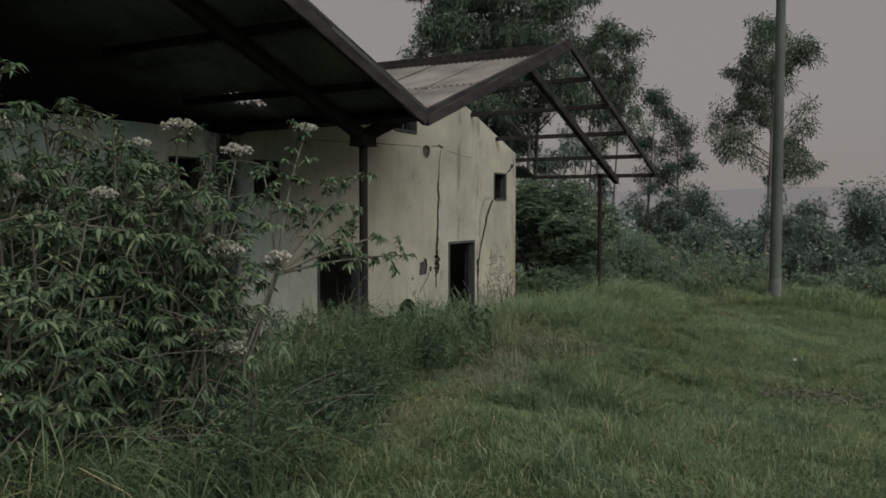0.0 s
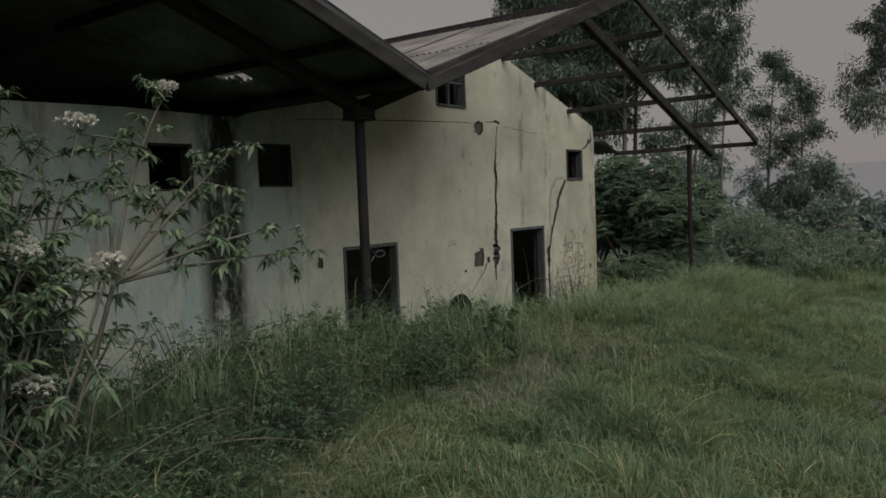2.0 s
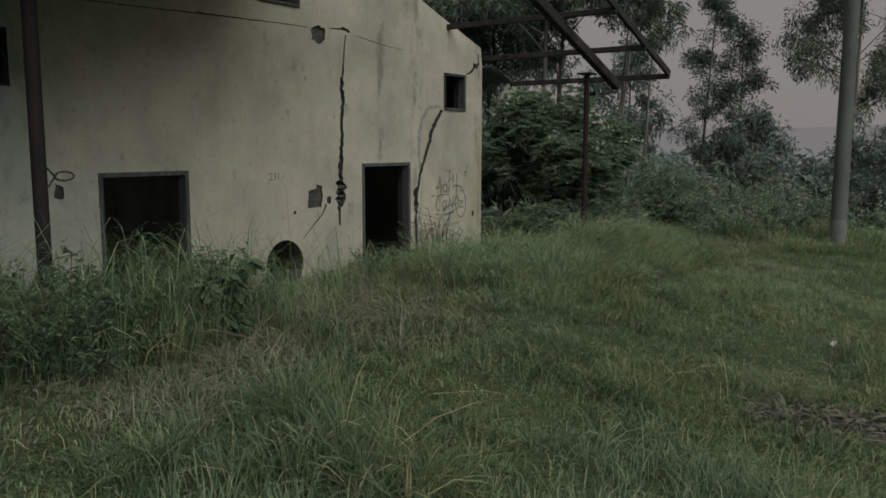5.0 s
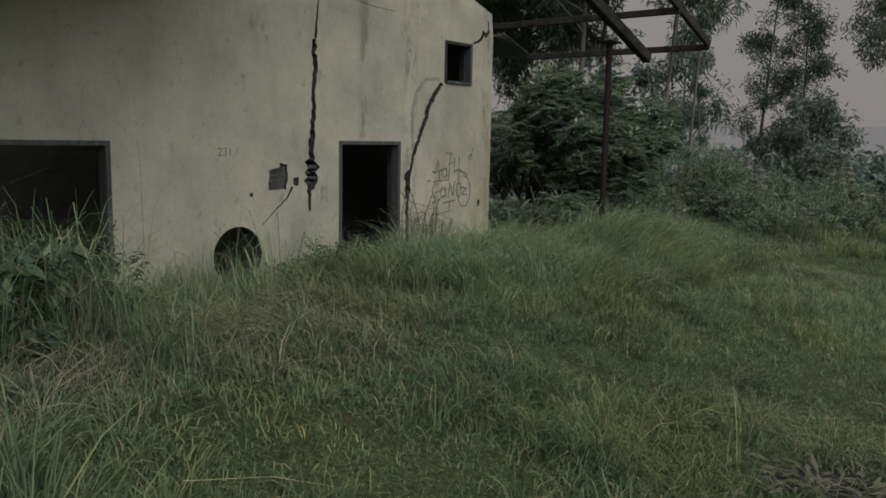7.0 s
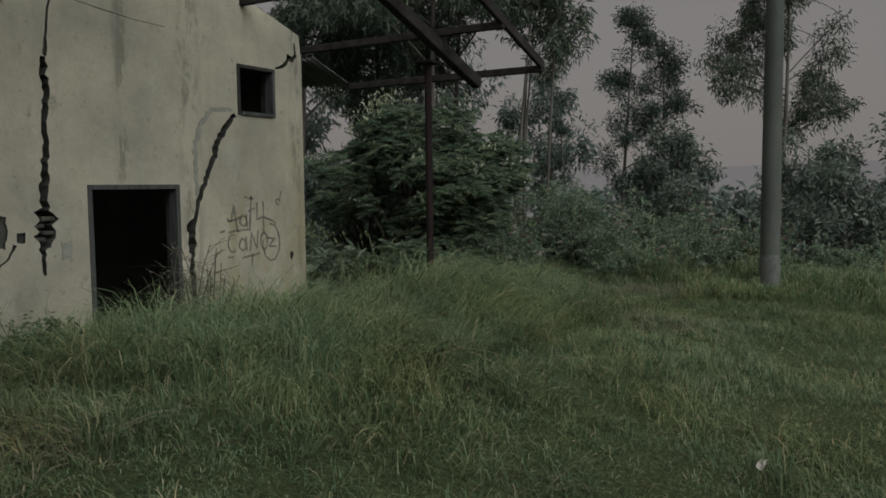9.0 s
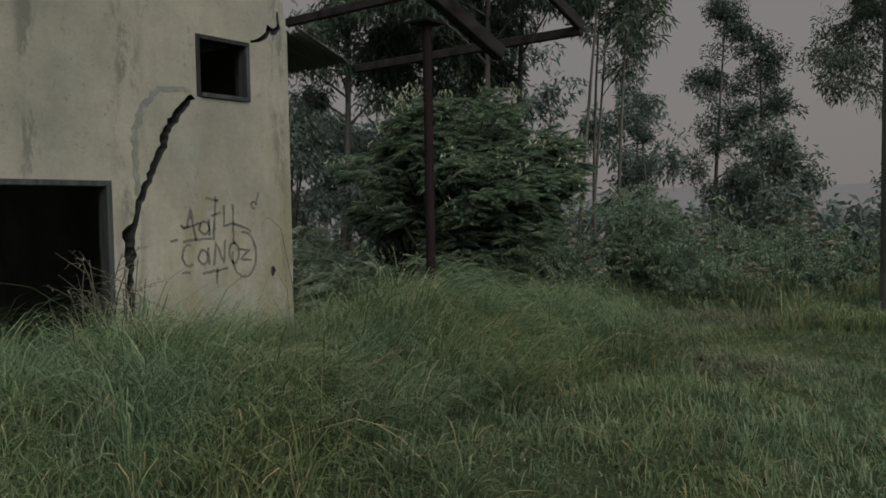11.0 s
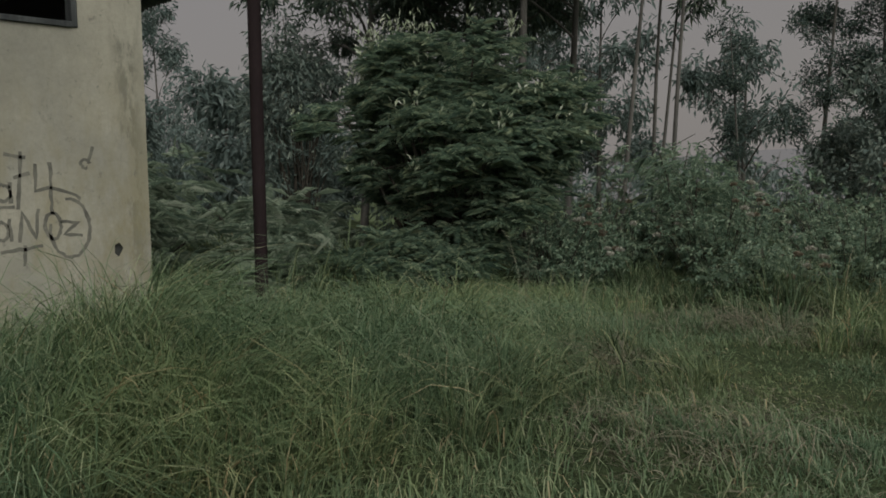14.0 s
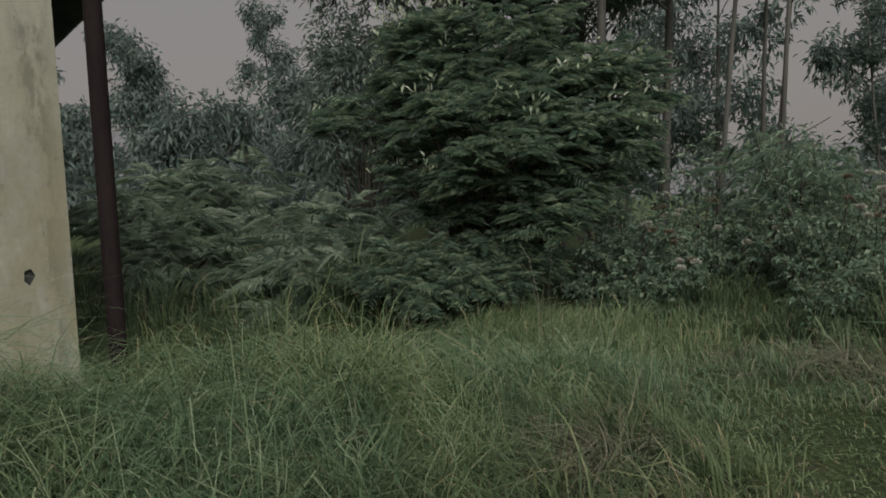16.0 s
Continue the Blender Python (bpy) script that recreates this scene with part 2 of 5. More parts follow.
M_STEM = plain("grey_brown_stems", (0.055, 0.055, 0.040), (0.125, 0.12, 0.09), 6)
M_STEM_DARK = plain("dark_stems", (0.03, 0.028, 0.02), (0.07, 0.06, 0.045), 6)
M_HILL = plain("haze_glow_far_hill", (0.01, 0.01, 0.01), (0.012, 0.012, 0.012), 0.02, fine=0.2)
# Emission holds the distance haze: a glow somewhat darker than the sky.
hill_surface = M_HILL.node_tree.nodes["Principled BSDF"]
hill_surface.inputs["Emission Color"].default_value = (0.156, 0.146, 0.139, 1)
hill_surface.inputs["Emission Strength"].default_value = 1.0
M_CHAR = plain("charcoal_scrawl", (0.09, 0.09, 0.073), (0.19, 0.185, 0.147), 8)
M_SCRAP = plain("white_paper_scrap", (0.6, 0.58, 0.54), (0.75, 0.73, 0.7), 20)
M_WIRE = plain("black_cable", (0.02, 0.02, 0.02), (0.04, 0.04, 0.04), 9, 0.5)

M_LAWN = grass_material("lawn_blades", (0.065, 0.112, 0.060), (0.159, 0.230, 0.123), (0.265, 0.311, 0.196), 0.03)
M_TALL = grass_material("tall_grass_blades", (0.070, 0.124, 0.067), (0.176, 0.257, 0.138), (0.317, 0.377, 0.239), 0.02)
M_RANK = grass_material("rank_grass_blades", (0.045, 0.078, 0.041), (0.115, 0.161, 0.082), (0.215, 0.255, 0.138), 0.03)
M_STRAW = leaf_material("dry_straw", (0.095, 0.092, 0.060), (0.225, 0.212, 0.145), (0.36, 0.335, 0.24))
M_WEED = leaf_material("weed_leaves", (0.036, 0.066, 0.038), (0.088, 0.134, 0.072), (0.18, 0.225, 0.125))
M_SHRUB = leaf_material("flowering_shrub_leaves", (0.046, 0.078, 0.044), (0.105, 0.15, 0.08), (0.19, 0.225, 0.125))
# Blue raised, and dark clumps lightened, in background leaves to stand for haze.
M_FROND = leaf_material("feathery_leaves", (0.072, 0.120, 0.086), (0.200, 0.275, 0.178), (0.36, 0.405, 0.255), through=0.45)
M_FROND_PALE = leaf_material("young_pale_leaves", (0.22, 0.27, 0.16), (0.4, 0.44, 0.3), (0.6, 0.61, 0.5))
M_EUCA = leaf_material("eucalypt_leaves", (0.046, 0.072, 0.058), (0.110, 0.146, 0.105), (0.175, 0.205, 0.140), through=0.32)
M_CONIFER = leaf_material("dark_clump_leaves", (0.042, 0.066, 0.058), (0.088, 0.122, 0.099), (0.125, 0.160, 0.119), through=0.32)
# Distance haze is put into this paler, greyer leaf colour.
M_FAR = leaf_material("haze_tinted_leaves", (0.090, 0.126, 0.112), (0.138, 0.176, 0.155), (0.175, 0.21, 0.18))
M_BRAMBLE = leaf_material("bramble_leaves", (0.100, 0.158, 0.110), (0.225, 0.305, 0.202), (0.370, 0.420, 0.291), through=0.4)
M_FERN = leaf_material("fern_leaves", (0.105, 0.150, 0.106), (0.240, 0.300, 0.201), (0.380, 0.420, 0.322), through=0.42)
# Haze put into this leaf colour too, for the bushy and rounded trees.
M_MISTY = leaf_material("mist_paled_leaves", (0.090, 0.124, 0.106), (0.168, 0.208, 0.172), (0.230, 0.260, 0.209))
M_FLOWER = leaf_material("white_florets", (0.34, 0.33, 0.27), (0.56, 0.54, 0.46), (0.66, 0.63, 0.54))
M_SEED = leaf_material("brown_seed_heads", (0.16, 0.13, 0.09), (0.27, 0.22, 0.16), (0.32, 0.27, 0.2))

RNG = np.random.default_rng(7)


# ---- mesh helpers ----
def mesh_np(name, verts, loops, sizes, material, smooth=False):
    """A mesh from numpy arrays: corners one after another, and how many belong to each face."""
    me = bpy.data.meshes.new(name)
    verts = np.asarray(verts, dtype=np.float32).reshape(-1, 3)
    loops = np.asarray(loops, dtype=np.int32).ravel()
    sizes = np.asarray(sizes, dtype=np.int32).ravel()
    me.vertices.add(len(verts))
    me.vertices.foreach_set("co", verts.ravel())
    me.loops.add(len(loops))
    me.loops.foreach_set("vertex_index", loops)
    me.polygons.add(len(sizes))
    starts = np.concatenate(([0], np.cumsum(sizes)[:-1])).astype(np.int32)
    me.polygons.foreach_set("loop_start", starts)
    me.polygons.foreach_set("use_smooth", np.full(len(sizes), smooth))
    me.update(calc_edges=True)
    me.materials.append(material)
    return me


def empty(name, at=(0, 0, 0)):
    ob = new(name)
    ob.location = at
    ob.empty_display_size = 0.2
    return ob


def place_of(ob):
    own = Matrix.LocRotScale(ob.location, ob.rotation_euler, ob.scale)
    return own if ob.parent is None else place_of(ob.parent) @ ob.matrix_parent_inverse @ own


def under(ob, parent):
    """Makes ob a part of parent; its mesh is in world places, or in the parent's when that stands at the origin."""
    ob.parent = parent
    ob.matrix_parent_inverse = place_of(parent).inverted()
    return ob


def part(name, bm, material, parent, label="", smooth=False):
    me = bpy.data.meshes.new(name)
    bm.to_mesh(me)
    bm.free()
    for f in me.polygons:
        f.use_smooth = smooth
    me.materials.append(material)
    ob = new(name, me)
    if parent is not None:
        under(ob, parent)
    if label:
        tagged(ob, label)
    return ob


def beam_bm(a, b, wide, tall, bevel=0.008, up=(0, 0, 1), bm=None):
    """A bevelled bar from a to b."""
    bm = bm or bmesh.new()
    a, b = Vector(a), Vector(b)
    d = b - a
    y = d.normalized()
    x = y.cross(Vector(up)).normalized()
    z = x.cross(y)
    m = Matrix((x, y, z)).transposed().to_4x4()
    m.translation = (a + b) / 2
    made = bmesh.ops.create_cube(bm, size=1, matrix=m @ Matrix.Diagonal((wide, d.length, tall, 1)))
    if bevel:
        edges = {e for v in made["verts"] for e in v.link_edges}
        bmesh.ops.bevel(bm, geom=list(edges), offset=bevel, segments=1, affect="EDGES")
    return bm


def box_bm(lo, hi, bevel=0.006, bm=None):
    bm = bm or bmesh.new()
    lo, hi = Vector(lo), Vector(hi)
    m = Matrix.Translation((lo + hi) / 2) @ Matrix.Diagonal((*(hi - lo), 1))
    made = bmesh.ops.create_cube(bm, size=1, matrix=m)
    if bevel:
        edges = {e for v in made["verts"] for e in v.link_edges}
        bmesh.ops.bevel(bm, geom=list(edges), offset=bevel, segments=1, affect="EDGES")
    return bm


def tubes(paths, sides=6):
    """Tapered tubes along lists of (point, radius), as arrays for mesh_np."""
    V, L, S = [], [], []
    base = 0
    for path in paths:
        pts = [Vector(p) for p, _ in path]
        for i, (p, r) in enumerate(path):
            d = (pts[min(i + 1, len(pts) - 1)] - pts[max(i - 1, 0)]).normalized()
            x = d.cross(Vector((0.31, 0.95, 0.05))).normalized()
            y = d.cross(x)
            for k in range(sides):
                a = 2 * math.pi * k / sides
                V.append(pts[i] + (x * math.cos(a) + y * math.sin(a)) * r)
        for i in range(len(path) - 1):
            for k in range(sides):
                k2 = (k + 1) % sides
                L += [base + i * sides + k, base + i * sides + k2, base + (i + 1) * sides + k2, base + (i + 1) * sides + k]
                S.append(4)
        base += len(path) * sides
    return np.array([tuple(v) for v in V]), L, S


def unit(a):
    return a / np.maximum(np.linalg.norm(a, axis=1, keepdims=True), 1e-9)


def leaves(pos, way, length, width, droop=0.15, face=None, rich=True):
    """Many pointed leaves: each starts at pos and runs along way. rich gives a curved leaf, else a folded diamond."""
    n = len(pos)
    way = unit(way)
    ref = face if face is not None else RNG.normal(size=(n, 3)) + np.array([0, 0, 1.2])
    side = unit(np.cross(way, ref))
    up = np.cross(side, way)
    L, W = np.asarray(length).reshape(-1, 1) * np.ones((n, 1)), np.asarray(width).reshape(-1, 1) * np.ones((n, 1))
    down = np.array([0, 0, -1.0])
    if rich:
        v = np.stack([
            pos,
            pos + way * L * 0.3 + side * W + up * W * 0.3,
            pos + way * L * 0.3 - side * W + up * W * 0.3,
            pos + way * L * 0.66 + side * W * 0.75 + up * W * 0.25 + down * L * droop * 0.4,
            pos + way * L * 0.66 - side * W * 0.75 + up * W * 0.25 + down * L * droop * 0.4,
            pos + way * L + down * L * droop,
        ], axis=1).reshape(-1, 3)
        o = (np.arange(n) * 6)[:, None]
        loops = np.concatenate([o + c for c in (0, 2, 1, 1, 2, 4, 3, 3, 4, 5)], axis=1).ravel()
        sizes = np.tile([3, 4, 3], n)
    else:
        v = np.stack([
            pos,
            pos + way * L * 0.45 + side * W + up * W * 0.35,
            pos + way * L + down * L * droop,
            pos + way * L * 0.45 - side * W + up * W * 0.35,
        ], axis=1).reshape(-1, 3)
        o = (np.arange(n) * 4)[:, None]
        loops = np.concatenate([o + c for c in (0, 2, 1, 0, 3, 2)], axis=1).ravel()
        sizes = np.full(n * 2, 3)
    return v, loops, sizes


def join(sets):
    V, L, S, base = [], [], [], 0
    for v, l, s in sets:
        V.append(np.asarray(v).reshape(-1, 3))
        L.append(np.asarray(l).ravel() + base)
        S.append(np.asarray(s).ravel())
        base += len(V[-1])
    return np.concatenate(V), np.concatenate(L), np.concatenate(S)


def cut_slab(name, outer, holes, x_back, x_front, material):
    """An upright slab that faces +x, with outline and holes given as (y, z) loops."""
    cu = bpy.data.curves.new(name, "CURVE")
    cu.dimensions = "2D"
    cu.fill_mode = "BOTH"
    cu.extrude = (x_front - x_back) / 2
    for loop in [outer, *holes]:
        sp = cu.splines.new("POLY")
        sp.points.add(len(loop) - 1)
        for p, (y, z) in zip(sp.points, loop):
            p.co = (y, z, 0, 1)
        sp.use_cyclic_u = True
    tmp = bpy.data.objects.new(name + "_outline", cu)
    scene.collection.objects.link(tmp)
    bpy.context.view_layer.update()
    me = bpy.data.meshes.new_from_object(tmp.evaluated_get(bpy.context.evaluated_depsgraph_get()))
    bpy.data.objects.remove(tmp)
    bpy.data.curves.remove(cu)
    # the outline's own x, y, z become the world's y, z, x
    me.transform(Matrix(((0, 0, 1, (x_front + x_back) / 2), (1, 0, 0, 0), (0, 1, 0, 0), (0, 0, 0, 1))))
    me.name = name
    me.materials.clear()
    me.materials.append(material)
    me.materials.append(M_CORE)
    # Edge faces take the darkened core, putting crevice shade into the colour.
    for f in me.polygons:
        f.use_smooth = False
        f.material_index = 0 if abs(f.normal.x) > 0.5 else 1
    return me


# ---- the lie of the land ----
PROFILE_Y = np.array([-400, -60, -3, 1.0, 3.0, 5.0, 7.2, 9.6, 13, 16, 19, 23, 30, 45, 80, 200, 2500])
PROFILE_Z = np.array([2, 1, 0.44, 0.36, 0.20, -0.08, -0.25, -0.42, -0.43, -0.42, -0.38, -0.42, -0.9, -3, -8, -14, -16])


def smooth01(t):
    t = np.clip(t, 0, 1)
    return t * t * (3 - 2 * t)


def land(x, y):
    x, y = np.asarray(x, float), np.asarray(y, float)
    z = sum(np.interp(y + d, PROFILE_Y, PROFILE_Z) for d in (-1.0, -0.4, 0.4, 1.0)) / 4
    rise = np.interp(y, [-5, 3, 6, 9, 11, 13, 15, 17, 18.5], [0.05, 0.15, 0.40, 0.46, 0.40, 0.36, 0.26, 0.08, 0.0])
    z = z + rise * smooth01((0.1 - x) / 2.3)
    dip = np.interp(y, [-5, 4, 8, 9, 10, 11.4, 12.2, 14.3, 16, 17], [0.55, 0.6, 0.5, 0.32, 0.26, 0.27, 0.36, 0.38, 0.15, 0.0])
    z = z - dip * smooth01((-3.3 - x) / 1.4)
    z = z + 0.15 * np.interp(y, [9.6, 10.7, 12.0, 13.6, 15.2], [0.0, 1.0, 0.3, 0.8, 0.0]) * np.exp(-((x + 2.85) / 0.62) ** 2)
    z = z + 0.32 * np.exp(-(((x + 0.9) / 1.0) ** 2 + ((y - 18.9) / 1.3) ** 2))
    z = z + 0.035 * np.sin(x * 1.9 + 0.7 * y) * np.cos(y * 1.3 - x * 0.6) + 0.02 * np.sin(3.7 * x + 1.1) * np.sin(4.3 * y)
    return z


def build_ground():
    xs = np.concatenate([[-2500, -600, -200, -90, -50, -35, -25], np.arange(-20, 14.01, 0.25), [18, 25, 40, 80, 200, 600, 2500]])
    ys = np.concatenate([[-2500, -600, -150, -50, -25, -12], np.arange(-6, 32.01, 0.25), [36, 42, 50, 65, 90, 150, 300, 800, 2500]])
    X, Y = np.meshgrid(xs, ys, indexing="ij")
    Z = land(X, Y)
    nx, ny = X.shape
    idx = np.arange(nx * ny).reshape(nx, ny)
    loops = np.stack([idx[:-1, :-1], idx[1:, :-1], idx[1:, 1:], idx[:-1, 1:]], -1).ravel()
    me = mesh_np("ground", np.stack([X, Y, Z], -1), loops, np.full((nx - 1) * (ny - 1), 4), M_EARTH, True)
    tagged(new("ground", me), "earthy overgrown lawn sloping gently away", "ground", kind="structure")


build_ground()

# far ridge, its haze put in as a glow near the sky's tone
def build_hill():
    n = 60
    a = np.linspace(-0.9, 1.6, n)
    V, L, S = [], [], []
    for i, t in enumerate(a):
        x, y = -420 * math.sin(t) + 20, 420 * math.cos(t)
        h = 16 + 9 * math.sin(2.1 * t + 4.0) + 4 * math.sin(6 * t) + 1.2 * math.sin(17 * t)
        V += [(x, y, -30), (x * 1.02, y * 1.02, h)]
    for i in range(n - 1):
        L += [2 * i, 2 * i + 2, 2 * i + 3, 2 * i + 1]
        S.append(4)
    tagged(new("backdrop", mesh_np("backdrop", V, L, S, M_HILL, True)), "far mountain ridge glowing in a pale haze colour", "hill", kind="structure")


build_hill()

# ---- the building's shell ----
WALL_X, THICK, SKIN = -5.62, 0.20, 0.03
RIDGE_Y, RIDGE_Z, VALLEY_Y, VALLEY_Z = 10.55, 4.10, 6.50, 2.66
LEFT_RIDGE_Y, LEFT_END_Y, CORNER_Y = 2.5, -1.5, 14.30
FLOOR_Z, FOOT_Z = -0.85, -1.0
RIGHT_SLOPE = 0.345


def jagged(pts, half, seed, amp=0.35):
    """A ragged band round a line of (y, z), as one closed loop; half: half widths along it."""
    rnd = random.Random(seed)
    fine = []
    for i in range(len(pts) - 1):
        (y0, z0), (y1, z1) = pts[i], pts[i + 1]
        k = max(2, int(math.hypot(y1 - y0, z1 - z0) / 0.035))
        for j in range(k):
            f = j / k
            fine.append((y0 + (y1 - y0) * f, z0 + (z1 - z0) * f, half[i] + (half[i + 1] - half[i]) * f))
    fine.append((*pts[-1], half[-1]))
    lo, hi = [], []
    for i, (y, z, h) in enumerate(fine):
        y0, z0, _ = fine[max(i - 1, 0)]
        y1, z1, _ = fine[min(i + 1, len(fine) - 1)]
        d = math.hypot(y1 - y0, z1 - z0)
        ny, nz = -(z1 - z0) / d, (y1 - y0) / d
        wob = rnd.uniform(-1, 1) * h * amp
        a, b = h * rnd.uniform(1 - amp, 1 + amp), h * rnd.uniform(1 - amp, 1 + amp)
        lo.append((y + ny * (wob + a), z + nz * (wob + a)))
        hi.append((y + ny * (wob - b), z + nz * (wob - b)))
    return lo + hi[::-1]


def rect(y0, y1, z0, z1):
    return [(y0, z0), (y1, z0), (y1, z1), (y0, z1)]


def ragged_rect(loop, seed, amp=0.012):
    rnd = random.Random(seed)
    out = []
    for i, (y0, z0) in enumerate(loop):
        y1, z1 = loop[(i + 1) % len(loop)]
        k = max(1, int(math.hypot(y1 - y0, z1 - z0) / 0.04))
        for j in range(k):
            out.append((y0 + (y1 - y0) * j / k + rnd.uniform(-amp, amp), z0 + (z1 - z0) * j / k + rnd.uniform(-amp, amp)))
    return out


OPEN_DOORS = {"door_1": (7.94, 8.90, FLOOR_Z, 1.185), "door_2": (11.52, 12.50, FLOOR_Z, 1.21)}
WINDOWS = {"window_1": (5.47, 5.95, 1.89, 2.345), "window_2": (6.75, 7.21, 1.91, 2.375),
           "window_3": (9.81, 10.48, 2.97, 3.66), "window_4": (13.30, 13.85, 1.94, 2.46)}
ARCH = [(10.18 + 0.285 * math.cos(a), 0.085 + 0.285 * math.sin(a)) for a in np.linspace(0, 2 * math.pi, 28, endpoint=False)]
CRACK_1 = jagged([(11.25, 2.755), (11.22, 2.62), (11.205, 2.45), (11.178, 2.262)], [0.012, 0.008, 0.010, 0.02], 3)
CRACK_TOP = jagged([(10.96, 2.80), (11.12, 2.815), (11.24, 2.82), (11.32, 2.805)], [0.005, 0.009, 0.022, 0.014], 21)
# the long crack and the broken place that it ends in
CRACK_1B = jagged([(11.175, 2.256), (11.16, 2.11), (11.185, 1.97), (11.145, 1.73), (11.16, 1.56), (11.14, 1.33), (11.115, 1.13), (11.12, 1.03), (11.125, 0.97), (11.13, 0.88), (11.13, 0.78), (11.11, 0.72),
                   (11.09, 0.68), (11.095, 0.6), (11.10, 0.47)],
                  [0.028, 0.033, 0.03, 0.026, 0.028, 0.032, 0.038, 0.045, 0.088, 0.098, 0.090, 0.045, 0.028, 0.022, 0.012], 4, 0.3)
CRACK_2 = jagged([(13.255, 1.935), (13.11, 1.79), (12.99, 1.61), (12.93, 1.44), (12.83, 1.22), (12.725, 1.05), (12.70, 0.917), (12.65, 0.80), (12.64, 0.66), (12.635, 0.45), (12.64, 0.15), (12.62, -0.1)],
                 [0.024, 0.036, 0.032, 0.034, 0.028, 0.026, 0.026, 0.05, 0.046, 0.024, 0.026, 0.012], 6)
CRACK_3 = jagged([(13.875, 2.48), (13.96, 2.50), (14.04, 2.55), (14.085, 2.635), (14.15, 2.615), (14.20, 2.66), (14.19, 2.80)],
                 [0.012, 0.018, 0.024, 0.03, 0.03, 0.02, 0.01], 8)
DIAG = jagged([(10.47, 0.36), (10.62, 0.49), (10.80, 0.63), (10.86, 0.735)], [0.005, 0.006, 0.009, 0.018], 9)
HLINE = jagged([(7.3, 2.65), (7.9, 2.685), (8.66, 2.71), (9.2, 2.735), (9.74, 2.75), (10.2, 2.765), (10.6, 2.775)], [0.004, 0.005, 0.004, 0.007, 0.005, 0.004, 0.003], 10, 0.5)
HLINE_2 = jagged([(11.40, 2.77), (11.7, 2.735), (12.05, 2.70), (12.4, 2.69)], [0.002, 0.003, 0.0025, 0.002], 22, 0.5)
HOLE_A = ragged_rect([(10.56, 0.71), (10.79, 0.71), (10.80, 0.97), (10.71, 0.985), (10.70, 0.93), (10.56, 0.91)], 11)
HOLE_B = ragged_rect(rect(10.875, 10.955, 0.75, 0.825), 12)
HOLE_UP = ragged_rect([(10.67, 2.64), (10.80, 2.60), (10.89, 2.66), (10.885, 2.79), (10.78, 2.81), (10.67, 2.77)], 14)
SPOT = ragged_rect([(14.03, 0.39), (14.06, 0.36), (14.09, 0.42), (14.07, 0.455), (14.035, 0.44)], 15, 0.005)
DOT = ragged_rect(rect(10.325, 10.365, 0.655, 0.69), 16, 0.004)
CHIP = ragged_rect([(7.52, 0.98), (7.60, 0.97), (7.62, 1.08), (7.54, 1.11)], 17)


def wall_outline():
    end_z = RIDGE_Z + 0.02 - (14.22 - RIDGE_Y) * 0.335
    return [(LEFT_END_Y, FOOT_Z), (CORNER_Y, FOOT_Z), (CORNER_Y, 2.60), (14.285, 2.70), (14.26, end_z), (13.4, RIDGE_Z - 0.93), (12.0, RIDGE_Z - 0.46),
            (RIDGE_Y, RIDGE_Z + 0.0), (VALLEY_Y, VALLEY_Z - 0.03), (5.2, VALLEY_Z), (4.0, VALLEY_Z - 0.015), (LEFT_END_Y, VALLEY_Z - 0.03)]


def build_front_wall():
    big = [rect(y0, y1, z0, z1) for y0, y1, z0, z1 in (*OPEN_DOORS.values(), *WINDOWS.values())]
    deep = [CRACK_1B, CRACK_2, CRACK_3]
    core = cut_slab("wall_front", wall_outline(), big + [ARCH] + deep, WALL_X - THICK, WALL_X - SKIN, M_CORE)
    wall = tagged(new("wall_front", core), "thick old masonry gable wall, cracked and plastered", "wall", kind="structure")
    skin = cut_slab("plaster", wall_outline(), big + [ARCH] + deep + [CRACK_1, CRACK_TOP, DIAG, HLINE, HLINE_2, HOLE_A, HOLE_B, HOLE_UP, SPOT, DOT, CHIP],
                    WALL_X - SKIN + 0.0005, WALL_X, M_PLASTER)
    under(new("plaster", skin), wall)
    tagged(wall.children[0], "stained cream limewashed plaster with long cracks")
    # bricks laid bare in the broken places
    rnd = random.Random(2)
    for (y0, y1, z0, z1) in ((10.57, 10.79, 0.715, 0.975), (11.02, 11.24, 0.74, 0.985)):
        z, row = z0, 0
        while z < z1 - 0.03:
            y = y0 - (0.06 if row % 2 else 0.0)
            while y < y1:
                a, b = max(y, y0), min(y + 0.13, y1)
                if b - a > 0.03 and rnd.random() < 0.8:
                    bm = box_bm((WALL_X - SKIN - 0.05, a + rnd.uniform(0, 0.015), z + rnd.uniform(-0.004, 0.006)),
                                (WALL_X - SKIN + rnd.uniform(0.002, 0.014), b - rnd.uniform(0, 0.02), min(z + rnd.uniform(0.034, 0.048), z1)), 0.008)
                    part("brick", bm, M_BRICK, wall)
                y += 0.14
            z += 0.056
            row += 1
    # grey cement smear beside the lower crack
    for k, (y, z, w, h) in enumerate(((11.30, 0.66, 0.05, 0.075), (10.56, 2.2, 0.012, 0.03))):
        loop = ragged_rect([(y - w, z - h), (y + w, z - h * 0.9), (y + w * 0.9, z + h), (y - w * 0.8, z + h * 0.9)], 30 + k, 0.008)
        me = cut_slab("cement_patch", loop, [], WALL_X - 0.002, WALL_X + 0.004, M_GREYPATCH)
        under(new("cement_patch", me), wall)
    # cement ghost of an old conduit that curves up from the door to the small window
    arc = [(12.72, 1.1), (12.71, 1.4), (12.72, 1.62), (12.80, 1.83), (12.95, 1.95), (13.12, 1.985), (13.24, 1.97)]
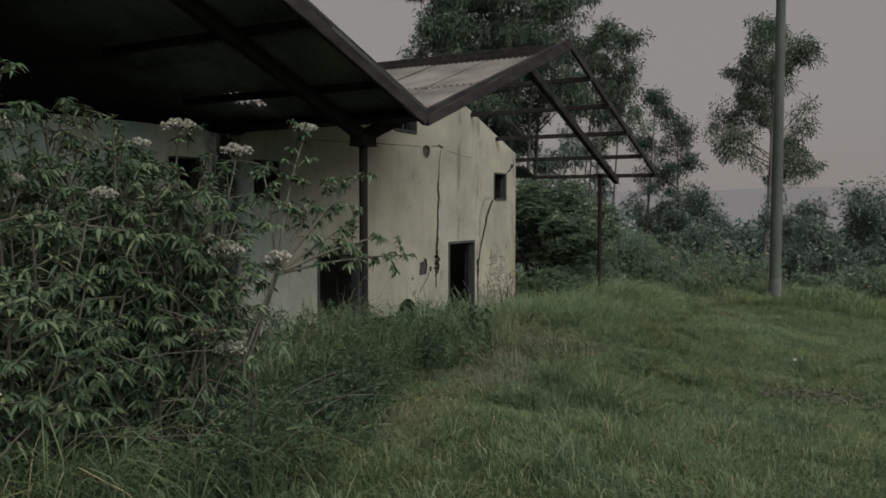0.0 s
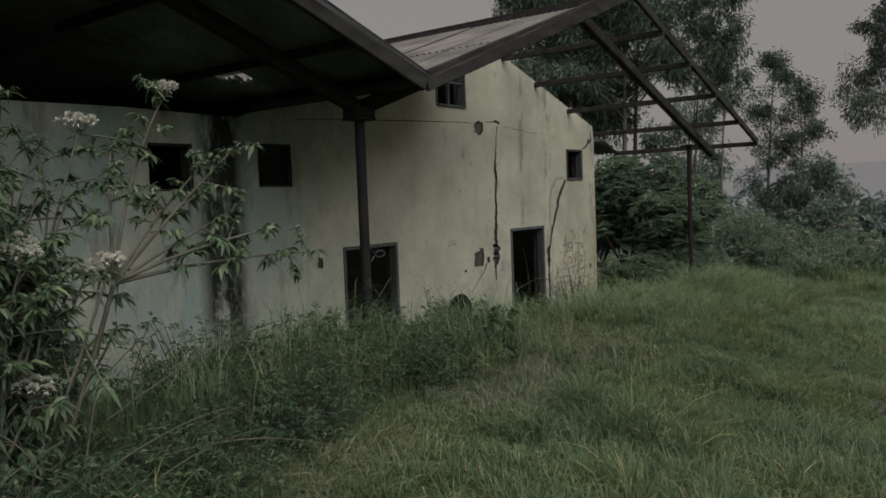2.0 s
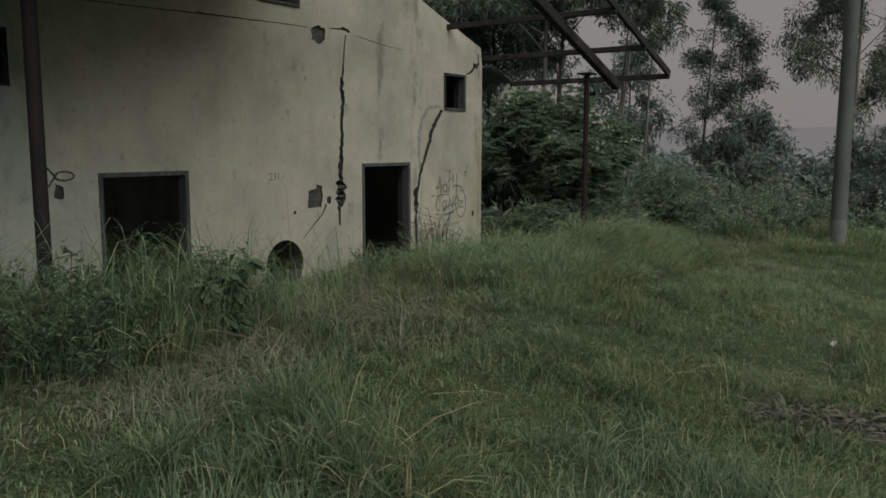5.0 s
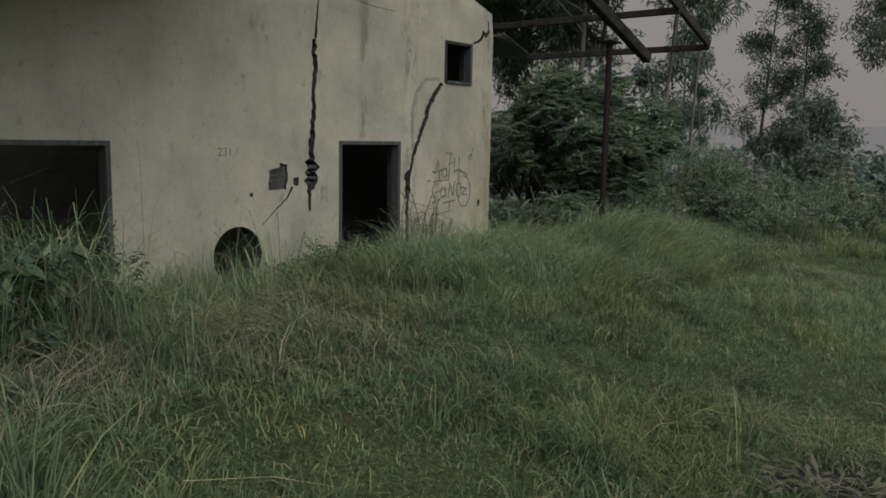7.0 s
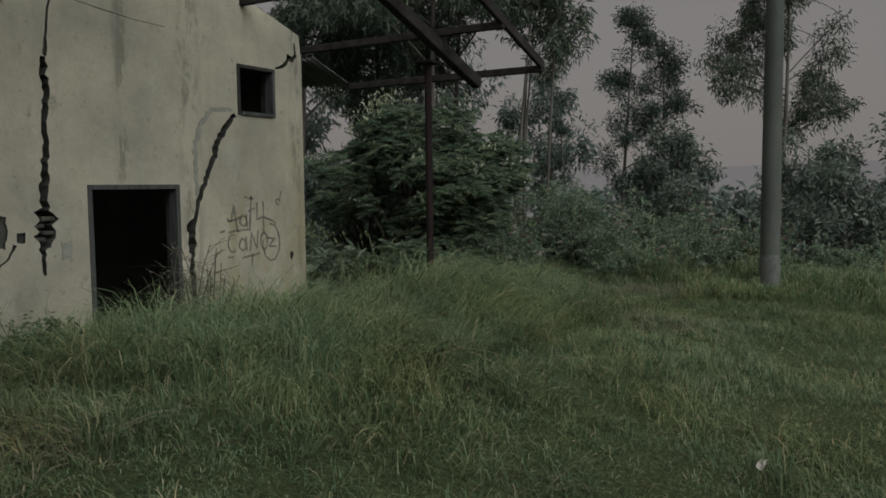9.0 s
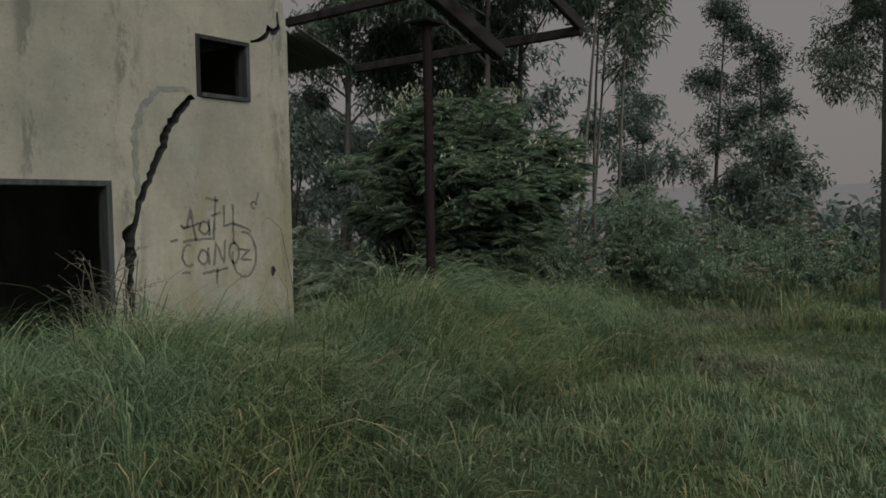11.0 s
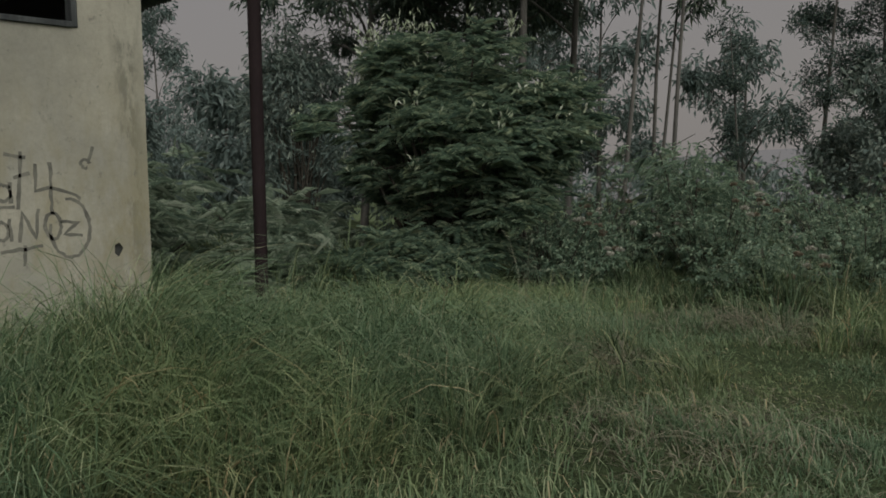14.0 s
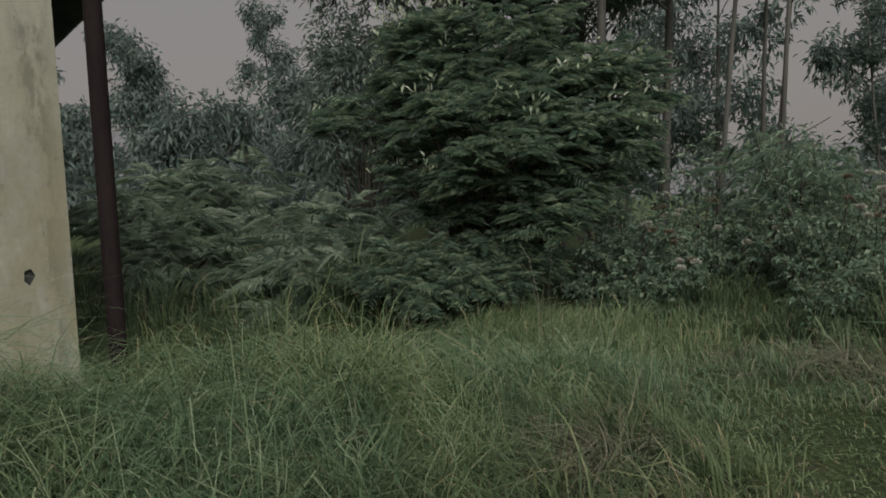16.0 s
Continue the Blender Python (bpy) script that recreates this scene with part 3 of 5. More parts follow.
    me = cut_slab("conduit_scar", jagged(arc, [0.014, 0.024, 0.03, 0.03, 0.026, 0.02, 0.012], 40, 0.45), [], WALL_X - 0.002, WALL_X + 0.003, M_GREYPATCH)
    under(new("conduit_scar", me), wall)
    return wall


WALL = build_front_wall()


def shell_wall(name, lo, hi, label):
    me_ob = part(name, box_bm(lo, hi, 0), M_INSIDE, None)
    tagged(me_ob, label, "wall", kind="structure")


# Unseen walls and floor, assumed; they close the shed so openings stay dark.
BACK_X = -15.0
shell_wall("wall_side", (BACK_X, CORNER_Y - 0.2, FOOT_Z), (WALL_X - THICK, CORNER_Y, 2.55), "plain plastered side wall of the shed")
shell_wall("wall_back", (BACK_X - 0.2, LEFT_END_Y, FOOT_Z), (BACK_X, CORNER_Y, 2.6), "back wall of the shed, darkened for indoor shade")
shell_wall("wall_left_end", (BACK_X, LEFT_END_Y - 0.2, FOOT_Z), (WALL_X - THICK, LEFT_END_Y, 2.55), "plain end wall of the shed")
shell_wall("wall_inner", (BACK_X, 6.45, FOOT_Z), (WALL_X - THICK, 6.6, 2.6), "assumed partition wall between the two bays, darkened for indoor shade")
shell_wall("wall_upper_back", (BACK_X - 0.2, LEFT_END_Y, 2.6), (BACK_X, CORNER_Y, 4.0), "upper back wall under the roof, darkened for indoor shade")
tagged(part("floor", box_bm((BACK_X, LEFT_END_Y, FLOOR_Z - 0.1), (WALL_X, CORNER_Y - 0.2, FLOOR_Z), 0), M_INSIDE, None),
       "concrete floor inside the shed, darkened for indoor shade", "floor", kind="structure")


# ---- frames of doors and windows ----
def opening_frame(name, y0, y1, z0, z1, bar, material, label, category, sill=True, bars=(), proud=0.012, light=None):
    root = tagged(empty(name, (WALL_X, (y0 + y1) / 2, z0)), label, category, kind="structure")
    x0, x1 = WALL_X - 0.11, WALL_X + proud
    part("jamb", box_bm((x0, y0 - 0.004, z0), (x1, y0 + bar, z1 - bar), 0.004), material, root)
    part("jamb", box_bm((x0, y1 - bar, z0), (x1, y1 + 0.004, z1 - bar), 0.004), light or material, root)
    part("lintel", box_bm((x0, y0 - 0.004, z1 - bar), (x1, y1 + 0.004, z1 + 0.004), 0.004), material, root)
    if sill:
        part("sill", box_bm((x0, y0 + bar, z0 - 0.004), (x1 + 0.01, y1 - bar, z0 + bar), 0.004), light or material, root)
    for lo, hi in bars:
        part("glazing_bar", box_bm(lo, hi, 0.003), M_FRAME, root)
    return root


opening_frame("door_1", *OPEN_DOORS["door_1"], 0.04, M_FRAME, "open doorway with weathered grey timber frame, no door leaf", "doorway", sill=False)
opening_frame("door_2", *OPEN_DOORS["door_2"], 0.04, M_FRAME, "narrow open doorway with grey timber frame, no leaf", "doorway", sill=False)
for wname in ("window_1", "window_2"):
    opening_frame(wname, *WINDOWS[wname], 0.022, M_FRAME_DARK, "small square window hole with dark timber frame, no glass", "window", proud=-0.03)
wy0, wy1, wz0, wz1 = WINDOWS["window_3"]
wym, wzm = (wy0 + wy1) / 2, (wz0 + wz1) / 2
opening_frame("window_3", wy0, wy1, wz0, wz1, 0.03, M_FRAME, "four-light gable window frame without glass", "window", bars=(
    ((WALL_X - 0.075, wym - 0.018, wz0 + 0.03), (WALL_X - 0.035, wym + 0.018, wz1 - 0.03)),
    ((WALL_X - 0.079, wy0 + 0.03, wzm - 0.018), (WALL_X - 0.031, wym - 0.0185, wzm + 0.018)),
    ((WALL_X - 0.079, wym + 0.0185, wzm - 0.018), (WALL_X - 0.031, wy1 - 0.03, wzm + 0.018))))
opening_frame("window_4", *WINDOWS["window_4"], 0.035, M_FRAME_DARK, "small square window frame beside a crack, no glass", "window", light=M_FRAME)

# ---- porch frame: posts, rafters, purlins, fascia ----
POST_X, EDGE_X = -3.83, -3.10


def right_z(y, lift=0.0):
    return RIDGE_Z - (y - RIDGE_Y) * RIGHT_SLOPE + lift


def build_porch():
    root = tagged(empty("roof_frame", (POST_X, VALLEY_Y, -0.6)), "rusty steel and timber frame of a gabled porch roof, half stripped of its sheets", "roof frame")
    for y, top, mat, r in ((6.45, 2.45, M_STEEL, 0.045), (14.18, 2.42, M_POST_RED, 0.037)):
        foot = float(land(POST_X, y)) - 0.3
        post = tubes([[((POST_X, y, foot), r), ((POST_X, y, 0.8), r), ((POST_X, y, top), r)]], 12)
        under(tagged(new("post", mesh_np("post", *post, mat, True)), "dark round steel post"), root)
        part("collar", box_bm((POST_X - 0.1, y - 0.115, top - 0.012), (POST_X + 0.1, y + 0.115, top + 0.012), 0.003), M_STEEL, root)
    # valley bracket above the front post: two gusset arms
    part("bracket", box_bm((POST_X - 0.09, 6.33, 2.462), (POST_X + 0.09, 6.57, 2.56), 0.01), M_STEEL, root)
    part("rafter", beam_bm((POST_X, 6.50, 2.56), (POST_X, RIDGE_Y - 0.05, RIDGE_Z - 0.12), 0.09, 0.13), M_STEEL, root)
    part("rafter", beam_bm((POST_X, 6.40, 2.56), (POST_X, LEFT_RIDGE_Y, RIDGE_Z - 0.12), 0.09, 0.13), M_STEEL, root)
    part("rafter", beam_bm((POST_X, RIDGE_Y + 0.05, RIDGE_Z - 0.14), (POST_X, 15.20, RIDGE_Z - 0.14 - 4.65 * 0.352), 0.10, 0.13), M_TIMBER, root)
    part("gutter", beam_bm((-13.0, VALLEY_Y, VALLEY_Z + 0.055), (EDGE_X - 0.03, VALLEY_Y, VALLEY_Z + 0.055), 0.36, 0.05, 0.01), M_STEEL, root, "dark sheet-metal valley gutter")
    # fascia boards along the front edge
    part("fascia", beam_bm((EDGE_X, VALLEY_Y, VALLEY_Z + 0.04), (EDGE_X, RIDGE_Y, RIDGE_Z + 0.04), 0.05, 0.17), M_TIMBER, root)
    part("fascia", beam_bm((EDGE_X, VALLEY_Y, VALLEY_Z + 0.04), (EDGE_X, LEFT_RIDGE_Y, RIDGE_Z + 0.02), 0.05, 0.17), M_TIMBER, root)
    part("fascia", beam_bm((EDGE_X, LEFT_RIDGE_Y, RIDGE_Z + 0.02), (EDGE_X, LEFT_END_Y, VALLEY_Z), 0.05, 0.17), M_TIMBER, root)
    part("fascia", beam_bm((EDGE_X, RIDGE_Y, RIDGE_Z + 0.03), (EDGE_X, 15.36, RIDGE_Z + 0.03 - 4.81 * 0.345), 0.05, 0.10), M_TIMBER, root)
    # bare purlins of the stripped slope, from the wall head out to the fascia
    for y in (11.45, 12.36, 13.39, 14.40, 15.32):
        z = right_z(y, -0.02)
        part("purlin", beam_bm((WALL_X - 0.1, y, z), (EDGE_X + 0.02, y, z), 0.06, 0.075, 0.005), M_TIMBER, root)
    # purlins under the sheeted slopes
    for y in (7.3, 8.4, 9.5, 10.45):
        z = VALLEY_Z + (y - VALLEY_Y) * (RIDGE_Z - VALLEY_Z) / (RIDGE_Y - VALLEY_Y) - 0.02
        part("purlin", beam_bm((WALL_X, y, z), (EDGE_X - 0.03, y, z), 0.06, 0.075, 0.005), M_STEEL, root)
    # bare purlins and rafters where the top row of sheets has gone
    slope = (RIDGE_Z - VALLEY_Z) / (RIDGE_Y - VALLEY_Y)
    for y, wide in ((9.28, 0.07), (9.62, 0.05), (10.0, 0.07), (10.46, 0.10)):
        z = VALLEY_Z + (y - VALLEY_Y) * slope + 0.03
        part("purlin", beam_bm((-12.6, y, z), (EDGE_X - 0.03, y, z), wide, 0.085, 0.005), M_TIMBER, root)
    for x in (-12.0, -10.2, -8.0, -5.95):
        part("rafter", beam_bm((x, 9.0, VALLEY_Z + 2.5 * slope - 0.08), (x, RIDGE_Y, RIDGE_Z - 0.08), 0.06, 0.10, 0.005), M_TIMBER, root)
    for y in (5.7, 4.7, 3.7, 2.7):
        z = VALLEY_Z + (VALLEY_Y - y) * (RIDGE_Z - VALLEY_Z) / (VALLEY_Y - LEFT_RIDGE_Y) - 0.02
        part("purlin", beam_bm((WALL_X, y, z), (EDGE_X - 0.03, y, z), 0.06, 0.075, 0.005), M_STEEL, root)
    return root


build_porch()


def corrugated(x0, x1, ya, za, yb, zb, thick=0.008, wave=0.085, depth=0.018):
    """One corrugated sheet between two eave-parallel lines; the ribs run up the slope."""
    n = max(8, int((x1 - x0) / wave * 6))
    xs = np.linspace(x0, x1, n + 1)
    lift = depth * np.sin((xs - x0) / wave * 2 * math.pi)
    V = []
    for off in (0.0, -thick):
        for y, z in ((ya, za), (yb, zb)):
            V.append(np.stack([xs, np.full_like(xs, y), z + lift + off], 1))
    V = np.concatenate(V)
    m = n + 1
    L = []
    for i in range(n):
        L += [i, i + 1, m + i + 1, m + i, 2 * m + i, 3 * m + i, 3 * m + i + 1, 2 * m + i + 1]
        L += [i, 2 * m + i, 2 * m + i + 1, i + 1, m + i, m + i + 1, 3 * m + i + 1, 3 * m + i]
    return V, L, np.full(4 * n, 4)


def sheet_rows(root, y_low, z_low, y_top, z_top, x_from, x_to, rows, material, seed, missing=(), width=0.82):
    rnd = random.Random(seed)
    for r in range(rows):
        f0, f1 = r / rows, (r + 1) / rows + (0.06 if r < rows - 1 else 0.0)
        x, k = x_to, 0
        while x > x_from:
            if (r, k) not in missing:
                lift = 0.010 * r + 0.03 + rnd.uniform(0, 0.012)
                ya, za = y_low + (y_top - y_low) * f0, z_low + (z_top - z_low) * f0 + lift + 0.008
                yb, zb = y_low + (y_top - y_low) * f1, z_low + (z_top - z_low) * f1 + lift
                me = mesh_np("sheet", *corrugated(max(x - width - 0.04, x_from), x, ya, za, yb, zb), material, True)
                under(new("sheet", me), root)
            x -= width
            k += 1


roof_main = tagged(empty("roof_main", (EDGE_X, VALLEY_Y, VALLEY_Z)), "grey corrugated cement roof slope, broken and slipped near the ridge", "roof", kind="structure")
sheet_rows(roof_main, VALLEY_Y, VALLEY_Z + 0.03, RIDGE_Y, RIDGE_Z + 0.05, -13.0, EDGE_X + 0.04, 3, M_SHEET, 4,
           missing={(2, k) for k in range(14)})
roof_back = tagged(empty("roof_back", (WALL_X, CORNER_Y, 2.6)), "dark corrugated roof slope behind the gable, jutting past the side wall", "roof", kind="structure")
sheet_rows(roof_back, 14.95, 2.38, RIDGE_Y, RIDGE_Z - 0.03, -15.2, WALL_X - THICK - 0.02, 3, M_SHEET_UNDER, 5)
under(new("sheet", mesh_np("sheet", *corrugated(-5.84, -5.46, 14.95, 2.42, 14.33, 2.64), M_SHEET_UNDER, True)), roof_back)
roof_left = tagged(empty("roof_left", (EDGE_X, VALLEY_Y, VALLEY_Z)), "grey corrugated roof over the open bay, one sheet holed", "roof", kind="structure")
sheet_rows(roof_left, VALLEY_Y, VALLEY_Z + 0.03, LEFT_RIDGE_Y, RIDGE_Z + 0.03, -15.2, EDGE_X + 0.04, 3, M_SHEET_UNDER, 6, missing={(0, 2)})
sheet_rows(roof_left, LEFT_END_Y, VALLEY_Z, LEFT_RIDGE_Y, RIDGE_Z + 0.03, -15.2, EDGE_X + 0.04, 3, M_SHEET_UNDER, 7)


def holed_sheet():
    """The sheet with a broken hole, in four pieces of one bent plate."""
    slope = (RIDGE_Z - VALLEY_Z) / (VALLEY_Y - LEFT_RIDGE_Y)

    def z(y):
        return VALLEY_Z + 0.085 + (VALLEY_Y - y) * slope

    bits = [corrugated(a, c, y0, z(y0), y1, z(y1)) for a, c, y0, y1 in (
        (-4.80, -4.70, 6.5, 5.13), (-5.58, -5.15, 6.5, 5.13), (-5.15, -4.80, 6.5, 6.08), (-5.15, -4.95, 6.08, 6.0), (-5.15, -4.80, 5.80, 5.13), (-4.92, -4.80, 5.88, 5.80))]
    under(new("sheet", mesh_np("sheet", *join(bits), M_SHEET_UNDER, True)), roof_left)


holed_sheet()


# ---- marks on the wall and the cable on the post ----
def stroke(name, lines, width, parent, x=WALL_X):
    """Ragged charcoal strokes along (y, z) lines, a hair proud of the wall."""
    for k, line in enumerate(lines):
        me = cut_slab(name, jagged(line, [width] * len(line), 60 + k, 0.35), [], x - 0.001, x + 0.002, M_CHAR)
        me.materials[1] = M_CHAR
        under(new(name, me), parent)


def arc_line(cy, cz, ry, rz, a0, a1, n=12):
    return [(cy + ry * math.cos(radians(a)), cz + rz * math.sin(radians(a))) for a in np.linspace(a0, a1, n)]


SCRAWL = [
    [(13.16, 0.83), (13.20, 1.00), (13.24, 0.72)], [(13.12, 0.83), (13.30, 0.87)], arc_line(13.33, 0.83, 0.05, 0.055, 30, 380), [(13.38, 0.90), (13.38, 0.76)],
    [(13.42, 0.72), (13.45, 1.10)], [(13.40, 0.93), (13.50, 0.96)], [(13.54, 1.02), (13.53, 0.84), (13.62, 0.86)], [(13.63, 1.03), (13.63, 0.68)],
    [(13.35, 1.08), (13.48, 1.06)], [(13.10, 0.86), (13.13, 0.83)], [(13.62, 0.86), (13.76, 0.82), (13.82, 0.78)],
    arc_line(13.17, 0.60, 0.06, 0.09, 60, 310), [(13.12, 0.72), (13.40, 0.74)], arc_line(13.31, 0.58, 0.045, 0.06, 20, 380), [(13.36, 0.66), (13.37, 0.51)],
    [(13.42, 0.50), (13.44, 0.70), (13.52, 0.52), (13.54, 0.72)], arc_line(13.63, 0.60, 0.05, 0.09, 0, 360), arc_line(13.74, 0.58, 0.13, 0.20, 100, -190, 20),
    [(13.68, 0.63), (13.80, 0.62), (13.70, 0.54), (13.82, 0.53)], [(13.10, 0.46), (13.18, 0.46)], [(13.30, 0.44), (13.56, 0.47)], [(13.45, 0.48), (13.44, 0.34)],
    arc_line(13.86, 1.02, 0.03, 0.03, 0, 300, 8), [(13.89, 1.05), (13.91, 1.14)], [(13.0, 0.72), (13.07, 0.74)]]
stroke("graffiti", SCRAWL, 0.011, WALL)


def build_number():
    cu = bpy.data.curves.new("wall_number", "FONT")
    cu.body = "231."
    cu.size = 0.115
    cu.extrude = 0.001
    tmp = bpy.data.objects.new("wall_number", cu)
    scene.collection.objects.link(tmp)
    bpy.context.view_layer.update()
    me = bpy.data.meshes.new_from_object(tmp.evaluated_get(bpy.context.evaluated_depsgraph_get()))
    bpy.data.objects.remove(tmp)
    me.transform(Matrix(((0, 0, 1, WALL_X + 0.002), (1, 0, 0, 9.96), (0, 1, 0, 1.055), (0, 0, 0, 1))))
    me.materials.clear()
    me.materials.append(M_CHAR)
    under(tagged(new("wall_number", me), "faded handwritten number 231"), WALL)


build_number()

loop = [((POST_X + 0.05, 6.47, 1.30), 0.007), ((POST_X + 0.06, 6.52, 1.24), 0.007)] + [((POST_X + 0.06, 6.575 + 0.065 * math.cos(a), 1.245 + 0.028 * math.sin(a)), 0.007) for a in np.linspace(2.6, 8.6, 12)] + [((POST_X + 0.04, 6.48, 1.18), 0.007)]
tagged(new("cable_loop", mesh_np("cable_loop", *tubes([loop], 6), M_WIRE, True)), "short loop of black cable hanging off the post", "cable")

# ---- pole, litter, mud ----
def build_pole():
    x, y = -1.22, 18.3
    z = float(land(x, y))
    root = tagged(empty("utility_pole", (x, y, z)), "tall grey round utility pole with a dark foot standing in grass", "pole")
    shaft = tubes([[((x, y, z + 0.42), 0.125), ((x, y, z + 3), 0.115), ((x, y, z + 9.0), 0.085)]], 20)
    under(new("shaft", mesh_np("shaft", *shaft, M_POLE, True)), root)
    foot = tubes([[((x, y, z - 0.3), 0.135), ((x, y, z + 0.30), 0.133), ((x, y, z + 0.425), 0.126)]], 20)
    under(tagged(new("foot", mesh_np("foot", *foot, M_POLE_DARK, True)), "dark stained foot"), root)


build_pole()


def blob(name, cx, cy, rx, ry, lift, material, label, category, seed, kind=""):
    rnd = random.Random(seed)
    V = [(cx, cy, float(land(cx, cy)) + lift)]
    n = 26
    for ring in (0.5, 1.0):
        for k in range(n):
            a = 2 * math.pi * k / n
            r = ring * rnd.uniform(0.78, 1.15)
            px, py = cx + rx * r * math.cos(a), cy + ry * r * math.sin(a)
            V.append((px, py, float(land(px, py)) + (lift if ring < 1 else -0.01)))
    L, S = [], []
    for k in range(n):
        L += [0, 1 + k, 1 + (k + 1) % n]
        S.append(3)
        L += [1 + k, 1 + n + k, 1 + n + (k + 1) % n, 1 + (k + 1) % n]
        S.append(4)
    tagged(new(name, mesh_np(name, V, L, S, material, True)), label, category, kind=kind)


blob("mud_patch", 0.15, 9.45, 0.55, 0.32, 0.03, M_MUD, "wet black mud patch worn through the lawn", "mud", 3)


def build_debris():
    """Rotting stalks and leaves strewn round the mud."""
    global RNG
    RNG = np.random.default_rng(91)
    n = 420
    x, y = RNG.normal(0.15, 0.34, n), RNG.normal(9.45, 0.2, n)
    pos = np.stack([x, y, land(x, y) + RNG.uniform(0.03, 0.07, n)], 1)
    way = np.stack([RNG.normal(0, 1, n), RNG.normal(0, 1, n), RNG.normal(0, 0.18, n)], 1)
    up = RNG.normal(0, 0.4, (n, 3)) + np.array([0, 0, 1.0])
    me = mesh_np("plant_debris", *leaves(pos, way, RNG.uniform(0.05, 0.16, n), RNG.uniform(0.004, 0.014, n), 0.08, up, True), M_STEM)
    tagged(new("plant_debris", me), "rotting grey stalks and leaves strewn over mud", "debris", kind="stuff")


build_debris()


def build_litter():
    z = float(land(-0.14, 11.63))
    bm = bmesh.new()
    rnd = random.Random(5)
    vs = [[bm.verts.new((-0.14 + (i - 1.5) * 0.014 + rnd.uniform(-0.006, 0.006), 11.63 + (j - 2) * 0.030, z + 0.11 + rnd.uniform(0, 0.03))) for j in range(5)] for i in range(4)]
    for i in range(3):
        for j in range(4):
            bm.faces.new((vs[i][j], vs[i + 1][j], vs[i + 1][j + 1], vs[i][j + 1]))
    bmesh.ops.solidify(bm, geom=bm.faces[:], thickness=0.004)
    tagged(part("litter", bm, M_SCRAP, None), "crumpled white scrap lying in the grass", "litter")


build_litter()


# ---- shrubs and trees ----
def joined(name, me):
    return tagged(new(name, me), kind="stuff")


def branch_path(a, b, r0, r1, sag=0.1, k=6, rnd=random):
    a, b = Vector(a), Vector(b)
    d = (b - a).length
    mid = Vector((rnd.uniform(-1, 1), rnd.uniform(-1, 1), 0.6)) * d * sag
    out = []
    for i in range(k):
        f = i / (k - 1)
        out.append((a.lerp(b, f) + mid * 4 * f * (1 - f) * 0.5, r0 + (r1 - r0) * f))
    return out


def at_path(path, f):
    g = f * (len(path) - 1)
    i = min(int(g), len(path) - 2)
    return path[i][0].lerp(path[i + 1][0], g - i)


def shrub(name, at, radii, stems, twigs, per_twig, leaf, wide, material, label, category, seed, stem_mat=None, group="", low=0.15, droop=0.3, heads=0, head_material=None, head_size=0.09, rich=True, twig=0.35, stem_r=0.014, lean=(0, 0)):
    """A many-stemmed shrub: bent stems from one foot, twigs off their upper part, leaves along the twigs."""
    global RNG
    RNG = np.random.default_rng(seed)
    rnd = random.Random(seed)
    cx, cy = at
    cz = float(land(cx, cy))
    rx, ry, h = radii
    root = tagged(empty(name, (cx, cy, cz)), label, category, group)
    paths, tips, P, W = [], [], [], []
    for s in range(stems):
        a = rnd.uniform(0, 2 * math.pi)
        e = math.sqrt(rnd.uniform(0.02, 1))
        up = h * rnd.uniform(0.5, 1.0) * math.sqrt(max(0.12, 1 - 0.75 * e * e))
        tip = (cx + rx * e * math.cos(a) + lean[0], cy + ry * e * math.sin(a) + lean[1], cz + up)
        foot = (cx + 0.3 * rx * e * math.cos(a) + rnd.uniform(-0.1, 0.1), cy + 0.3 * ry * e * math.sin(a) + rnd.uniform(-0.1, 0.1), cz - 0.05)
        path = branch_path(foot, tip, stem_r, stem_r * 0.35, 0.12, 6, rnd)
        paths.append(path)
        tips.append(Vector(tip))
        for t in range(twigs):
            f = rnd.uniform(low, 1.0)
            p = at_path(path, f)
            out = Vector((rnd.gauss(0, 1), rnd.gauss(0, 1), rnd.gauss(0.25, 0.6))).normalized()
            q = p + out * twig * rnd.uniform(0.5, 1.1)
            if stem_r > 0.008:
                paths.append(branch_path(p, q, stem_r * 0.3, stem_r * 0.15, 0.08, 3, rnd))
            for l in range(per_twig):
                g = rnd.uniform(0.15, 1.0)
                P.append(tuple(p.lerp(q, g)))
                v = out * 0.5 + Vector((rnd.gauss(0, 0.8), rnd.gauss(0, 0.8), rnd.gauss(0.05, 0.5)))
                W.append(tuple(v))
    under(joined("branchwork", mesh_np("branchwork", *tubes(paths, 5), stem_mat or M_STEM, True)), root)
    P, W = np.array(P), np.array(W)
    n = len(P)
    v = leaves(P, W, RNG.uniform(0.6, 1.2, n) * leaf, RNG.uniform(0.7, 1.2, n) * wide, droop, None, rich)
    under(joined("foliage", mesh_np("foliage", *v, material)), root)
    order = sorted(tips, key=lambda q: -q.z * rnd.uniform(0.35, 1.0) - (q.x - cx) * 0.6)
    for k in range(min(heads, len(order))):
        c = order[k] + Vector((0, 0, 0.03))
        m = 90
        r = head_size * rnd.uniform(0.7, 1.25)
        ang, e = RNG.uniform(0, 2 * math.pi, m), np.sqrt(RNG.uniform(0, 1, m))
        pos = np.stack([c.x + r * e * np.cos(ang), c.y + r * e * np.sin(ang), c.z + 0.4 * r * (1 - e * e) + RNG.normal(0, 0.006, m)], 1)
        way = np.stack([np.cos(ang) * e, np.sin(ang) * e, np.full(m, 0.7)], 1)
